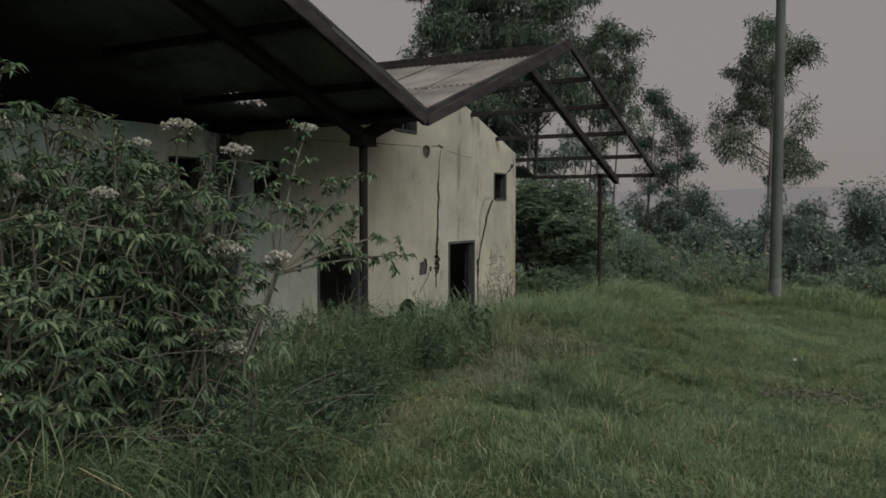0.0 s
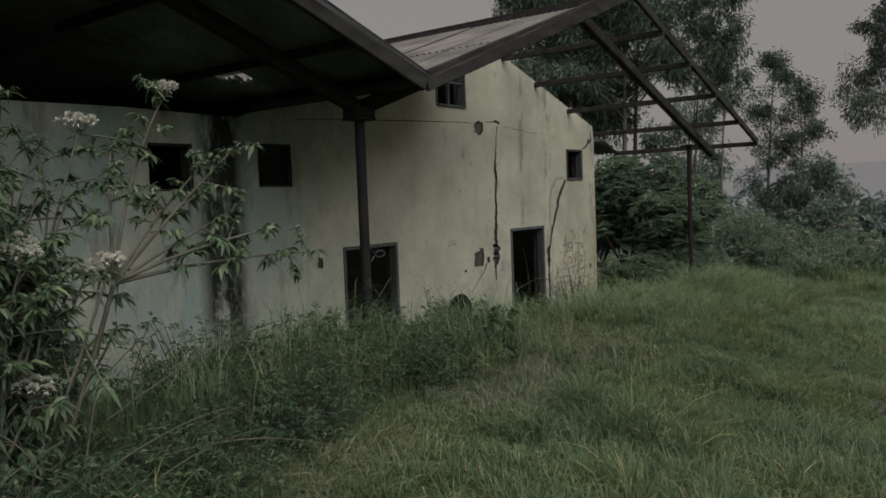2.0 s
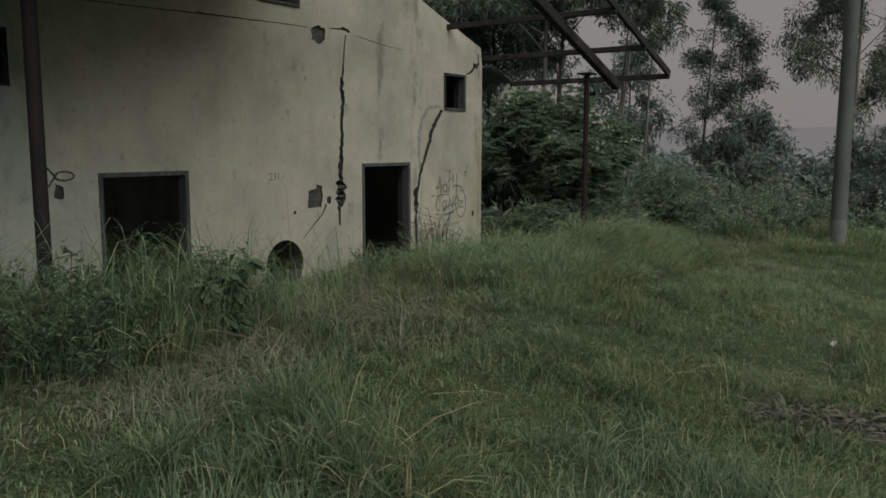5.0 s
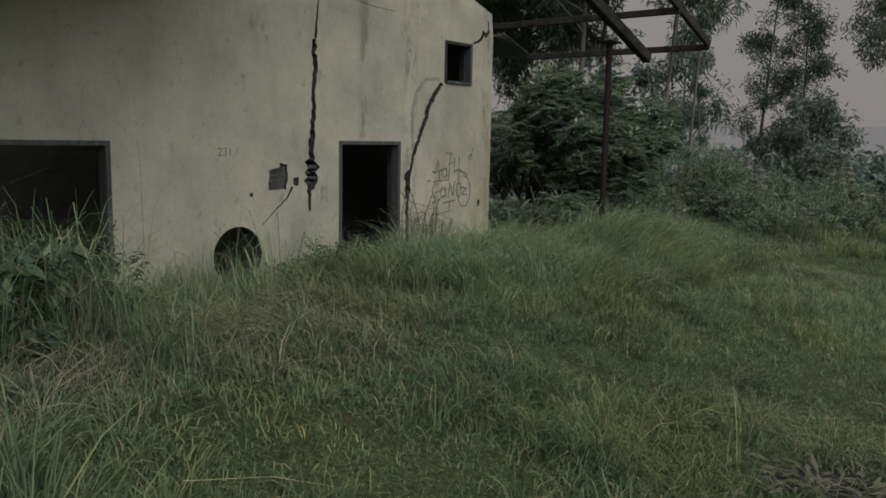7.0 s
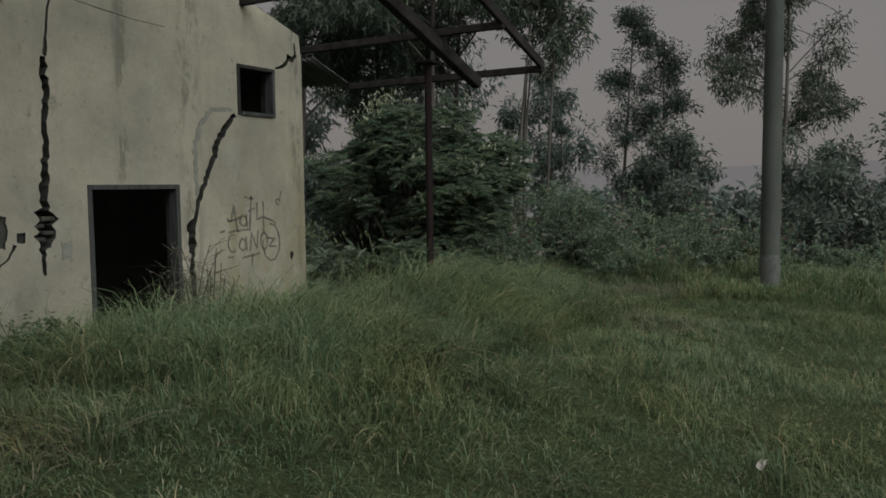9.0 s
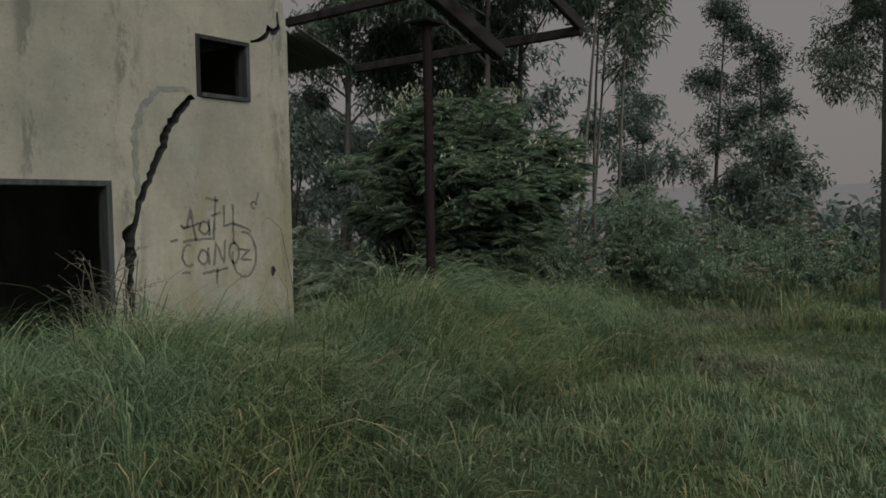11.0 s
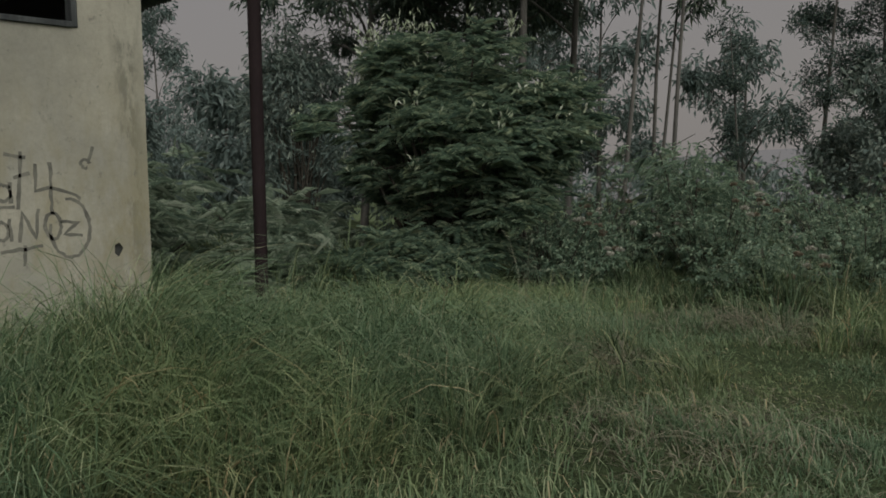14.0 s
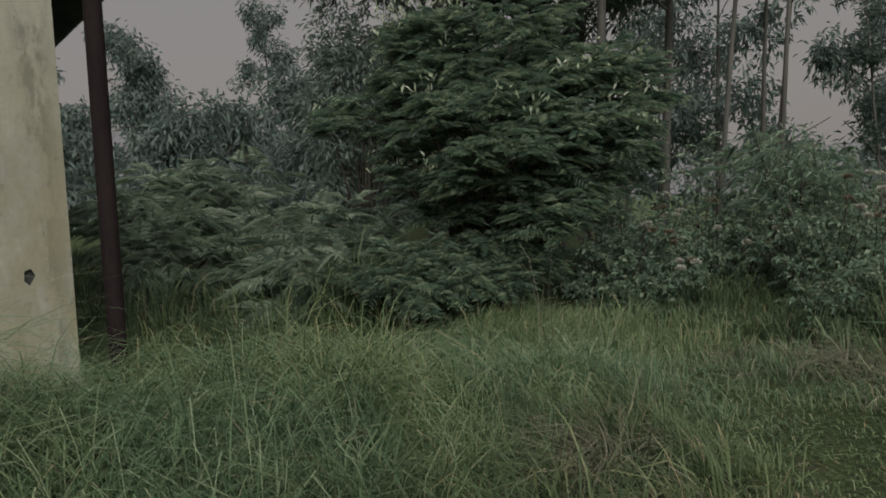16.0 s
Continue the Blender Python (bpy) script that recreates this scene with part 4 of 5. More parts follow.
        under(new("flower_head", mesh_np("flower_head", *leaves(pos, way, 0.03, 0.012, 0.1, None, False), head_material[k % len(head_material)])), root)
    return root


def fronds(name, at, radii, count, length, material, label, category, seed, pairs=11, pale=0, group="", shell=0.55, stems=14, lift=0.0):
    """A dense shrub of feathery leaves: each leaf a drooping rib with paired leaflets."""
    global RNG
    RNG = np.random.default_rng(seed)
    rnd = random.Random(seed)
    cx, cy = at
    cz = float(land(cx, cy)) + lift
    rx, ry, h = radii
    root = tagged(empty(name, (cx, cy, cz)), label, category, group)
    lobes = [(rnd.uniform(-0.6, 0.6), rnd.uniform(-0.6, 0.6), rnd.uniform(0.25, 0.85), rnd.uniform(0.35, 0.6)) for _ in range(16)] + [(0, 0, 0.5, 0.7)]
    paths = [branch_path((cx + rnd.uniform(-.3, .3), cy + rnd.uniform(-.3, .3), cz - 0.1), (cx + rx * lb[0], cy + ry * lb[1], cz + h * lb[2]), 0.035, 0.012, 0.08, 6, rnd) for lb in lobes[:stems]]
    under(joined("branchwork", mesh_np("branchwork", *tubes(paths, 6), M_STEM_DARK, True)), root)

    def batch(n, mat, nm, size, only_top):
        pos, way = [], []
        while len(pos) < n:
            lb = rnd.choice(lobes)
            d = Vector((rnd.gauss(0, 1), rnd.gauss(0, 1), rnd.gauss(0.15, 1))).normalized()
            if only_top and d.z < 0.1:
                continue
            s = rnd.uniform(1.0, 1.08) if only_top else rnd.uniform(shell, 1.0)
            p = Vector((cx + rx * (lb[0] + d.x * lb[3] * s), cy + ry * (lb[1] + d.y * lb[3] * s), cz + h * max(0.03, lb[2] + d.z * lb[3] * 0.55 * s)))
            pos.append(tuple(p))
            way.append(tuple(Vector((d.x, d.y, d.z * 0.4)) + Vector((rnd.gauss(0, 0.4), rnd.gauss(0, 0.4), rnd.gauss(0.0, 0.2)))))
        pos, way = np.array(pos), unit(np.array(way))
        L = RNG.uniform(0.65, 1.2, n)[:, None] * size
        side = unit(np.cross(way, np.array([0, 0, 1.0]) + RNG.normal(0, 0.3, (n, 3))))
        up = np.cross(side, way)
        sets = []
        for k in range(pairs):
            f = (k + 0.6) / pairs
            base = pos + way * L * f + np.array([0, 0, -1.0]) * L * 0.35 * f * f
            ln = L * 0.30 * (1.12 - f) ** 0.8
            for sgn in (-1, 1):
                sets.append(leaves(base, side * sgn + way * 0.28 + RNG.normal(0, 0.07, (n, 3)), ln, ln * 0.11, 0.22, up, False))
        sets.append(leaves(pos, way, L * 1.02, L * 0.012, 0.35, up, False))
        under(joined(nm, mesh_np(nm, *join(sets), mat)), root)

    batch(count, material, "foliage", length, False)
    if pale:
        batch(pale, M_FROND_PALE, "young_foliage", length * 0.6, True)
    return root


def tree(name, at, height, clear, spread, clumps, per_clump, leaf, wide, material, label, seed, lean=(0, 0), group="", limbs=9, trunk=0.11, droop=0.5, clump_r=0.55, foot=None, hang=-0.5):
    """A tapered trunk with limbs, and leaf clumps at the limbs' ends; uneven, with gaps."""
    global RNG
    RNG = np.random.default_rng(seed)
    rnd = random.Random(seed)
    cx, cy = at
    cz = float(land(cx, cy)) - 0.1 if foot is None else foot
    root = tagged(empty(name, (cx, cy, cz)), label, "tree", group)
    top = Vector((cx + lean[0], cy + lean[1], cz + height))
    stem = [(p, r) for p, r in branch_path((cx, cy, cz), top, trunk, trunk * 0.15, 0.03, 9, rnd)]
    paths, P, W = [stem], [], []
    ends = []
    for i in range(limbs):
        f = clear + (1 - clear) * (i + rnd.uniform(0, 0.9)) / limbs
        p = at_path(stem, min(f, 0.98))
        a = rnd.uniform(0, 2 * math.pi)
        reach = spread * (1.15 - 0.75 * (f - clear) / (1 - clear)) * rnd.uniform(0.55, 1.1)
        q = p + Vector((math.cos(a) * reach, math.sin(a) * reach, reach * rnd.uniform(0.25, 0.9)))
        path = branch_path(p, q, trunk * 0.42 * (1.1 - f), 0.012, 0.12, 5, rnd)
        paths.append(path)
        ends += [at_path(path, g) for g in (0.5, 0.75, 1.0)]
        for _ in range(2):
            s = at_path(path, rnd.uniform(0.4, 0.9))
            e = s + Vector((rnd.gauss(0, 1), rnd.gauss(0, 1), rnd.gauss(0.3, 0.6))).normalized() * reach * 0.4
            paths.append(branch_path(s, e, trunk * 0.14, 0.008, 0.1, 3, rnd))
            ends.append(e)
    ends.append(top)
    for c in range(clumps):
        e = rnd.choice(ends) + Vector((rnd.gauss(0, 0.25), rnd.gauss(0, 0.25), rnd.gauss(0, 0.2))) * spread * 0.3
        r = clump_r * rnd.uniform(0.35, 1.15)
        n = int(per_clump * rnd.uniform(0.5, 1.3) * (0.4 + r / clump_r * 0.6))
        d = unit(RNG.normal(size=(n, 3))) * (RNG.uniform(0.15, 1, n) ** 0.6)[:, None] * r * np.array([1, 1, 0.85])
        P.append(np.array(tuple(e)) + d)
        W.append(RNG.normal(0, 0.6, (n, 3)) + np.array([0, 0, hang]) + d * 0.5 / r)
    under(new("trunk", mesh_np("trunk", *tubes(paths, 7), M_BARK, True)), root)
    P, W = np.concatenate(P), np.concatenate(W)
    n = len(P)
    under(joined("crown", mesh_np("crown", *leaves(P, W, RNG.uniform(0.6, 1.3, n) * leaf, RNG.uniform(0.7, 1.2, n) * wide, droop * 0.3, None, False), material)), root)
    return root


def rosette_shrub(name, foot, tips, label, category, seed, group="", material=None, leaf=0.078, wide=0.0095, each=11, twigs=4, twig=0.26, stem_r=0.012, heads=0, head_size=0.075, bare=0.35, upright=0.25, join_at=None):
    """Bent grey stems from one foot to given tips; twigs off their outer part, each ending in a whorl of long drooping leaves."""
    global RNG
    RNG = np.random.default_rng(seed)
    rnd = random.Random(seed)
    fx, fy = foot
    fz = float(land(fx, fy))
    root = tagged(empty(name, (fx, fy, fz)), label, category, group)
    paths, ends, P, W = [], [], [], []
    start = Vector((fx, fy, fz - 0.05))
    if join_at is not None:
        paths.append(branch_path(start, join_at, stem_r * 1.4, stem_r, 0.06, 6, rnd))
        start = Vector(join_at)
    for tip in tips:
        tip = Vector(tip)
        a = start + Vector((rnd.uniform(-0.12, 0.12), rnd.uniform(-0.12, 0.12), 0)) if join_at is None else start
        path = branch_path(a, tip, stem_r, stem_r * 0.4, 0.10, 7, rnd)
        paths.append(path)
        ends.append((tip, (tip - path[-2][0]).normalized()))
        for k in range(twigs):
            p = at_path(path, bare + (1 - bare) * (k + rnd.uniform(0, 1)) / twigs)
            out = Vector((rnd.gauss(0, 1), rnd.gauss(0, 1), rnd.gauss(upright, 0.5))).normalized()
            q = p + out * twig * rnd.uniform(0.5, 1.2)
            paths.append(branch_path(p, q, stem_r * 0.4, stem_r * 0.2, 0.1, 3, rnd))
            ends.append((q, out))
            for l in range(8):
                P.append(tuple(p.lerp(q, rnd.uniform(0.2, 0.95))))
                W.append(tuple(out * 0.4 + Vector((rnd.gauss(0, 0.8), rnd.gauss(0, 0.8), rnd.gauss(-0.1, 0.4)))))
    for q, out in ends:
        turn = rnd.uniform(0, 6.28)
        for l in range(max(3, int(each * rnd.uniform(0.7, 1.3)))):
            a = turn + l * 2.4
            P.append(tuple(q - out * rnd.uniform(0, 0.05)))
            W.append(tuple(Vector((math.cos(a), math.sin(a), rnd.gauss(0.12, 0.28))) + out * 0.55))
    under(joined("branchwork", mesh_np("branchwork", *tubes(paths, 6), M_STEM, True)), root)
    P, W = np.array(P), np.array(W)
    n = len(P)
    flat = RNG.normal(0, 0.35, (n, 3)) + np.array([0, 0, 1.0])
    v = leaves(P, W, RNG.uniform(0.55, 1.25, n) * leaf, RNG.uniform(0.7, 1.25, n) * wide, 0.5, flat, True)
    under(joined("foliage", mesh_np("foliage", *v, material or M_SHRUB)), root)
    for k in range(min(heads, len(tips))):
        c = Vector(tips[k]) + Vector((0, 0, 0.035))
        r = head_size * rnd.uniform(0.7, 1.2)
        # a flat corymb: several small tight bunches side by side on short stalks
        bits, stalks = [], []
        for b in range(9):
            a, e = b * 2.4, math.sqrt(b / 9)
            at = c + Vector((r * e * math.cos(a), r * e * math.sin(a), 0.35 * r * (1 - e * e) + rnd.uniform(-0.008, 0.008)))
            m = 34
            d = unit(RNG.normal(size=(m, 3)) + np.array([0, 0, 0.7])) * r * 0.26
            bits.append(leaves(np.array(tuple(at)) + d * 0.6, d, 0.017, 0.0055, 0.0, None, False))
            stalks.append([(c - Vector((0, 0, 0.05)), 0.0025), (at, 0.0015)])
        head = under(new("flower_head", mesh_np("flower_head", *join(bits), M_SEED if k % 4 == 3 else M_FLOWER)), root)
        under(new("stalk", mesh_np("stalk", *tubes(stalks, 4), M_STEM, True)), head)
    return root


def dome_tips(cx, cy, rx, ry, low, high, count, seed):
    """Places over a rough dome, for the ends of a shrub's stems."""
    rnd = random.Random(seed)
    base = float(land(cx, cy))
    out = []
    for _ in range(count):
        a, e = rnd.uniform(0, 2 * math.pi), math.sqrt(rnd.uniform(0.0, 1))
        top = low + (high - low) * math.sqrt(max(0.0, 1 - 0.85 * e * e))
        out.append((cx + rx * e * math.cos(a), cy + ry * e * math.sin(a), base + top * rnd.uniform(0.55, 1.0)))
    return out


EUCA = "tall slender eucalypt with pale trunk and drooping grey-green leaves"
# the high eucalypts behind the stripped porch
for k, (x, y, h, clear, sp, n, lean) in enumerate((
        (-8.5, 21.6, 10.8, 0.36, 2.1, 230, (0.3, 0.2)), (-10.1, 22.3, 9.6, 0.34, 1.9, 130, (-0.5, 0)), (-9.3, 23.8, 10.6, 0.36, 1.8, 120, (0.6, 0)), (-12.0, 24.5, 8.6, 0.3, 1.8, 100, (0, 0)), (-11.4, 20.6, 9.0, 0.32, 1.9, 150, (0.2, 0)))):
    tree("eucalypt_tree", (x, y), h, clear, sp, n, 150, 0.19, 0.021, M_EUCA, EUCA, 100 + k, lean, "eucalypts behind the shed", limbs=26, trunk=0.085, clump_r=0.55)
for k, (x, y, h, clear, lean, n) in enumerate(((-6.75, 21.8, 7.4, 0.56, (0.7, 0.1), 46), (-6.15, 22.2, 7.2, 0.56, (0.45, 0.0), 42), (-8.2, 25.0, 7.6, 0.5, (0.5, 0.3), 34), (-7.3, 23.6, 7.8, 0.56, (0.4, 0), 40))):
    tree("eucalypt_tree", (x, y), h, clear, 0.95, n, 70, 0.19, 0.021, M_EUCA, "thin leaning eucalypt with sparse drooping leaves", 120 + k, lean, "thin eucalypts", limbs=12, trunk=0.042, clump_r=0.34)
tree("dark_tree", (-7.3, 30.0), 7.0, 0.22, 1.0, 95, 120, 0.13, 0.018, M_CONIFER, "slim tree with dark layered leaf clumps", 131, (0.4, 0), limbs=22, trunk=0.07, clump_r=0.42, hang=0.2)
tree("dark_tree", (-6.1, 30.5), 6.2, 0.16, 1.1, 110, 120, 0.13, 0.018, M_CONIFER, "slim tree with dense dark leaf clumps", 132, (-0.1, 0), limbs=22, trunk=0.07, clump_r=0.42, hang=0.2)
tree("dark_tree", (-8.4, 29.0), 5.2, 0.3, 0.9, 26, 110, 0.13, 0.018, M_CONIFER, "thin young tree with a few dark clumps", 133, (-0.5, 0), limbs=8, trunk=0.04, clump_r=0.32, hang=0.2)
# the lone tree beyond the pole
tree("eucalypt_tree", (-3.2, 31.0), 9.2, 0.34, 2.2, 160, 150, 0.17, 0.019, M_EUCA, "lone eucalypt with an airy rounded crown", 143, (0.2, 0), limbs=30, trunk=0.09, clump_r=0.5)
# round trees and shrubs behind the lawn's end
for k, (x, y, h, sp, n) in enumerate(((-4.4, 25.5, 2.9, 0.95, 40), (-5.3, 26.5, 2.2, 0.9, 30), (-1.7, 25.5, 2.6, 1.2, 46), (0.2, 24.5, 2.6, 1.4, 56), (2.2, 25.0, 2.9, 1.6, 50), (-0.8, 23.5, 1.8, 0.9, 30), (4.8, 24.0, 3.0, 1.6, 46))):
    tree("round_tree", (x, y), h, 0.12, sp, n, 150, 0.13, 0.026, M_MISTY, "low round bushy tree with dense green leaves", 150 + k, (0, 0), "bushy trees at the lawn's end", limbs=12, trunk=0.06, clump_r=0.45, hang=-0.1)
# trees far behind the shed, haze put into their paler leaf colour
for k, (x, y, h, sp, n, foot) in enumerate(((-42, 30, 12, 3.4, 70, -3), (-30, 30.5, 7.6, 2.4, 70, -3), (-36, 33, 7.0, 3.6, 70, -4), (-47, 36, 9, 4.2, 70, -4), (-25, 33, 8, 3.0, 70, -3), (-20, 36, 9, 3.0, 60, -3),
                                            (-16, 34, 9.5, 2.6, 60, -2), (-33, 27, 5.0, 3.0, 60, -3), (-23, 27, 5.0, 2.5, 60, -3), (-27, 29, 5.0, 2.5, 60, -3), (-40, 29, 5.5, 3.5, 60, -3), (-13, 38, 7, 2.6, 50, -2), (-33, 21.0, 8.5, 2.2, 60, -2), (-37, 18.5, 7.0, 2.6, 60, -2), (-30, 18.0, 5.0, 2.4, 60, -2), (-25, 20.5, 4.6, 2.2, 60, -2), (-24, 17.0, 4.0, 2.0, 60, -2), (-19, 22.0, 4.4, 2.0, 60, -1.5), (-28, 23.5, 5.2, 2.4, 60, -2), (-42, 23, 7.5, 3.2, 60, -2), (-17, 26.5, 5.0, 2.0, 50, -1.5), (-21, 25.0, 4.6, 2.0, 50, -2))):
    tree("far_tree", (x, y), h, 0.2, sp, int(n * 0.72), 110, 0.29, 0.05, M_FAR, "far tree with haze put into its grey-green leaf colour", 170 + k, (0, 0), "hazy trees", limbs=14, trunk=0.11, clump_r=0.85, foot=foot)

def clumpy(name, at, radii, lobes, per_lobe, leaf, wide, material, label, category, seed, group="", low_fronds=0, pale=0, lobe=0.34, base=0.12, hollow=0.5):
    """A dense bush made of many small leaf clumps round a dome, dark and open below, with drooping feathery leaves at its skirt."""
    global RNG
    RNG = np.random.default_rng(seed)
    rnd = random.Random(seed)
    cx, cy = at
    cz = float(land(cx, cy))
    rx, ry, h = radii
    root = tagged(empty(name, (cx, cy, cz)), label, category, group)
    paths, P, W, PP, PW, FP, FW = [], [], [], [], [], [], []
    for k in range(lobes):
        d = Vector((rnd.gauss(0, 1), rnd.gauss(0, 1), rnd.gauss(0.35, 0.8))).normalized()
        s = rnd.uniform(hollow, 1.0)
        wob = 1 + 0.16 * math.sin(3 * math.atan2(d.y, d.x) + seed) + 0.1 * math.sin(5 * d.z + 2 * d.x)
        c = Vector((cx + rx * d.x * s * wob, cy + ry * d.y * s * wob, cz + h * (0.5 + 0.5 * math.copysign(abs(d.z) ** 0.75, d.z) * s * wob)))
        c.z = max(c.z, cz + base * h)
        if k % 3 == 0:
            paths.append(branch_path((cx + rnd.uniform(-0.2, 0.2), cy + rnd.uniform(-0.2, 0.2), cz - 0.1), c, 0.03, 0.006, 0.08, 5, rnd))
        r = lobe * rnd.uniform(0.45, 1.15)
        n = int(per_lobe * (0.4 + 0.6 * r / lobe) * rnd.uniform(0.7, 1.3))
        q = unit(RNG.normal(size=(n, 3)) + np.array([0, 0, 0.25])) * (RNG.uniform(0.2, 1, n) ** 0.5)[:, None] * r * np.array([1.15, 1.15, 0.6])
        P.append(np.array(tuple(c)) + q)
        W.append(RNG.normal(0, 0.5, (n, 3)) + q / r + np.array([0, 0, -0.35]))
        if pale and rnd.random() < 0.3 and d.z > -0.1 and s > 0.7:
            m = pale
            g = unit(RNG.normal(size=(m, 3)) + np.array([0, 0, 0.6])) * r * 1.05
            PP.append(np.array(tuple(c)) + g)
            PW.append(RNG.normal(0, 0.4, (m, 3)) + np.array([0, 0, -0.7]))
        for _ in range(low_fronds):
            FP.append(tuple(c + Vector((rnd.gauss(0, r), rnd.gauss(0, r), rnd.gauss(0, r * 0.6)))))
            FW.append(tuple(Vector((d.x, d.y, 0)) + Vector((rnd.gauss(0, 0.6), rnd.gauss(0, 0.6), rnd.gauss(0.12, 0.15)))))
    under(joined("branchwork", mesh_np("branchwork", *tubes(paths, 6), M_STEM_DARK, True)), root)
    P, W = np.concatenate(P), np.concatenate(W)
    n = len(P)
    under(joined("foliage", mesh_np("foliage", *leaves(P, W, RNG.uniform(0.6, 1.3, n) * leaf, RNG.uniform(0.7, 1.2, n) * wide, 0.2, None, False), material)), root)
    if PP:
        P, W = np.concatenate(PP), np.concatenate(PW)
        n = len(P)
        under(joined("young_foliage", mesh_np("young_foliage", *leaves(P, W, RNG.uniform(0.07, 0.12, n), RNG.uniform(0.009, 0.015, n), 0.1, None, False), M_FROND_PALE)), root)
    if FP:
        pos, way = np.array(FP), unit(np.array(FW))
        n = len(pos)
        L = RNG.uniform(0.22, 0.42, n)[:, None]
        side = unit(np.cross(way, np.array([0, 0, 1.0]) + RNG.normal(0, 0.12, (n, 3))))
        up = np.cross(side, way)
        sets = [leaves(pos, way, L * 1.02, L * 0.01, 0.35, up, False)]
        for k in range(18):
            f = (k + 0.6) / 18
            foot = pos + way * L * f + np.array([0, 0, -1.0]) * L * 0.30 * f * f
            ln = L * 0.24 * (0.4 + 1.2 * f * (1.2 - f))
            for sgn in (-1, 1):
                sets.append(leaves(foot, side * sgn + way * 0.3, ln, ln * 0.06, 0.25, up, False))
        under(joined("feathery_leaves", mesh_np("feathery_leaves", *join(sets), material)), root)
    return root


def spray_shrub(name, at, radii, clusters, each, length, material, label, seed, pinnae=9, base=0.2, hollow=0.55, pale=0, limbs=26):
    """A shrub of twice-feathered leaves: rosettes of drooping ribs with broad strips either side, in tiers with dark gaps between."""
    global RNG
    RNG = np.random.default_rng(seed)
    rnd = random.Random(seed)
    cx, cy = at
    cz = float(land(cx, cy))
    rx, ry, h = radii
    root = tagged(empty(name, (cx, cy, cz)), label, "shrub")
    paths, P, W, PP, PW = [], [], [], [], []
    # main masses, each a shallow dome of its own
    masses = []
    for k in range(limbs):
        d = Vector((rnd.gauss(0, 1), rnd.gauss(0, 1), rnd.gauss(0.2, 0.75))).normalized()
        sz = rnd.uniform(0.45, 0.8)
        c = Vector((cx + rx * d.x * sz, cy + ry * d.y * sz, cz + h * (0.54 + 0.38 * d.z * sz / 0.7)))
        c.z = max(c.z, cz + base * h)
        masses.append((c, rnd.uniform(0.22, 0.46)))
        paths.append(branch_path((cx + rnd.uniform(-0.25, 0.25), cy + rnd.uniform(-0.25, 0.25), cz - 0.1), c, 0.034, 0.010, 0.07, 6, rnd))
    for k in range(clusters):
        c, r = masses[k % limbs]
        d = Vector((rnd.gauss(0, 1), rnd.gauss(0, 1), rnd.gauss(0.25, 0.6))).normalized()
        q = c + Vector((d.x * r * rx * 0.72, d.y * r * ry * 0.72, d.z * r * h * 0.30)) * rnd.uniform(hollow, 1.0)
        q.z = max(q.z, cz + base * h * 0.8)
        if k % 3 == 0:
            paths.append(branch_path(c, q, 0.008, 0.003, 0.1, 3, rnd))
        aim = math.atan2(q.y - cy, q.x - cx)
        n = max(4, int(each * rnd.uniform(0.7, 1.3)))
        for l in range(n):
            a = aim + rnd.gauss(0, 1.15)
            P.append(tuple(q + Vector((rnd.gauss(0, 0.03), rnd.gauss(0, 0.03), rnd.gauss(0, 0.025)))))
            W.append((math.cos(a), math.sin(a), rnd.gauss(0.36, 0.28)))
        if pale and d.z > -0.1 and q.z > cz + 0.35 * h and rnd.random() < pale * (1.0 if q.x < cx - 0.2 * rx else 0.3):
            for _ in range(rnd.randint(8, 18)):
                away = (q - Vector((cx, cy, cz + 0.5 * h))).normalized() * rnd.uniform(0.10, 0.24)
                PP.append(tuple(q + away + Vector((rnd.gauss(0, 0.06), rnd.gauss(0, 0.06), rnd.uniform(0.0, 0.12)))))
                PW.append((rnd.gauss(0, 0.5), rnd.gauss(0, 0.5), rnd.choice((0.9, -0.8))))
    under(joined("branchwork", mesh_np("branchwork", *tubes(paths, 6), M_STEM_DARK, True)), root)
    pos, way = np.array(P), unit(np.array(W))
    n = len(pos)
    L = RNG.uniform(0.6, 1.2, n)[:, None] * length
    side = unit(np.cross(way, np.array([0, 0, 1.0]) + RNG.normal(0, 0.22, (n, 3))))
    up = np.cross(side, way)
    sets = [leaves(pos, way, L, L * 0.012, 0.42, up, False)]
    for k in range(pinnae):
        f = (k + 0.8) / pinnae
        foot = pos + way * L * f + np.array([0, 0, -1.0]) * L * 0.34 * f * f
        ln = L * 0.40 * (0.45 + 1.5 * f * (1.12 - f))
        for sgn in (-1, 1):
            sets.append(leaves(foot, side * sgn + way * 0.6 + RNG.normal(0, 0.08, (n, 3)), ln, ln * 0.085, 0.32, up, False))
    under(joined("foliage", mesh_np("foliage", *join(sets), material)), root)
    if PP:
        PP, PW = np.array(PP), np.array(PW)
        m = len(PP)
        under(joined("young_foliage", mesh_np("young_foliage", *leaves(PP, PW, RNG.uniform(0.05, 0.10, m), RNG.uniform(0.008, 0.015, m), 0.1, None, False), M_FROND_PALE)), root)
    return root


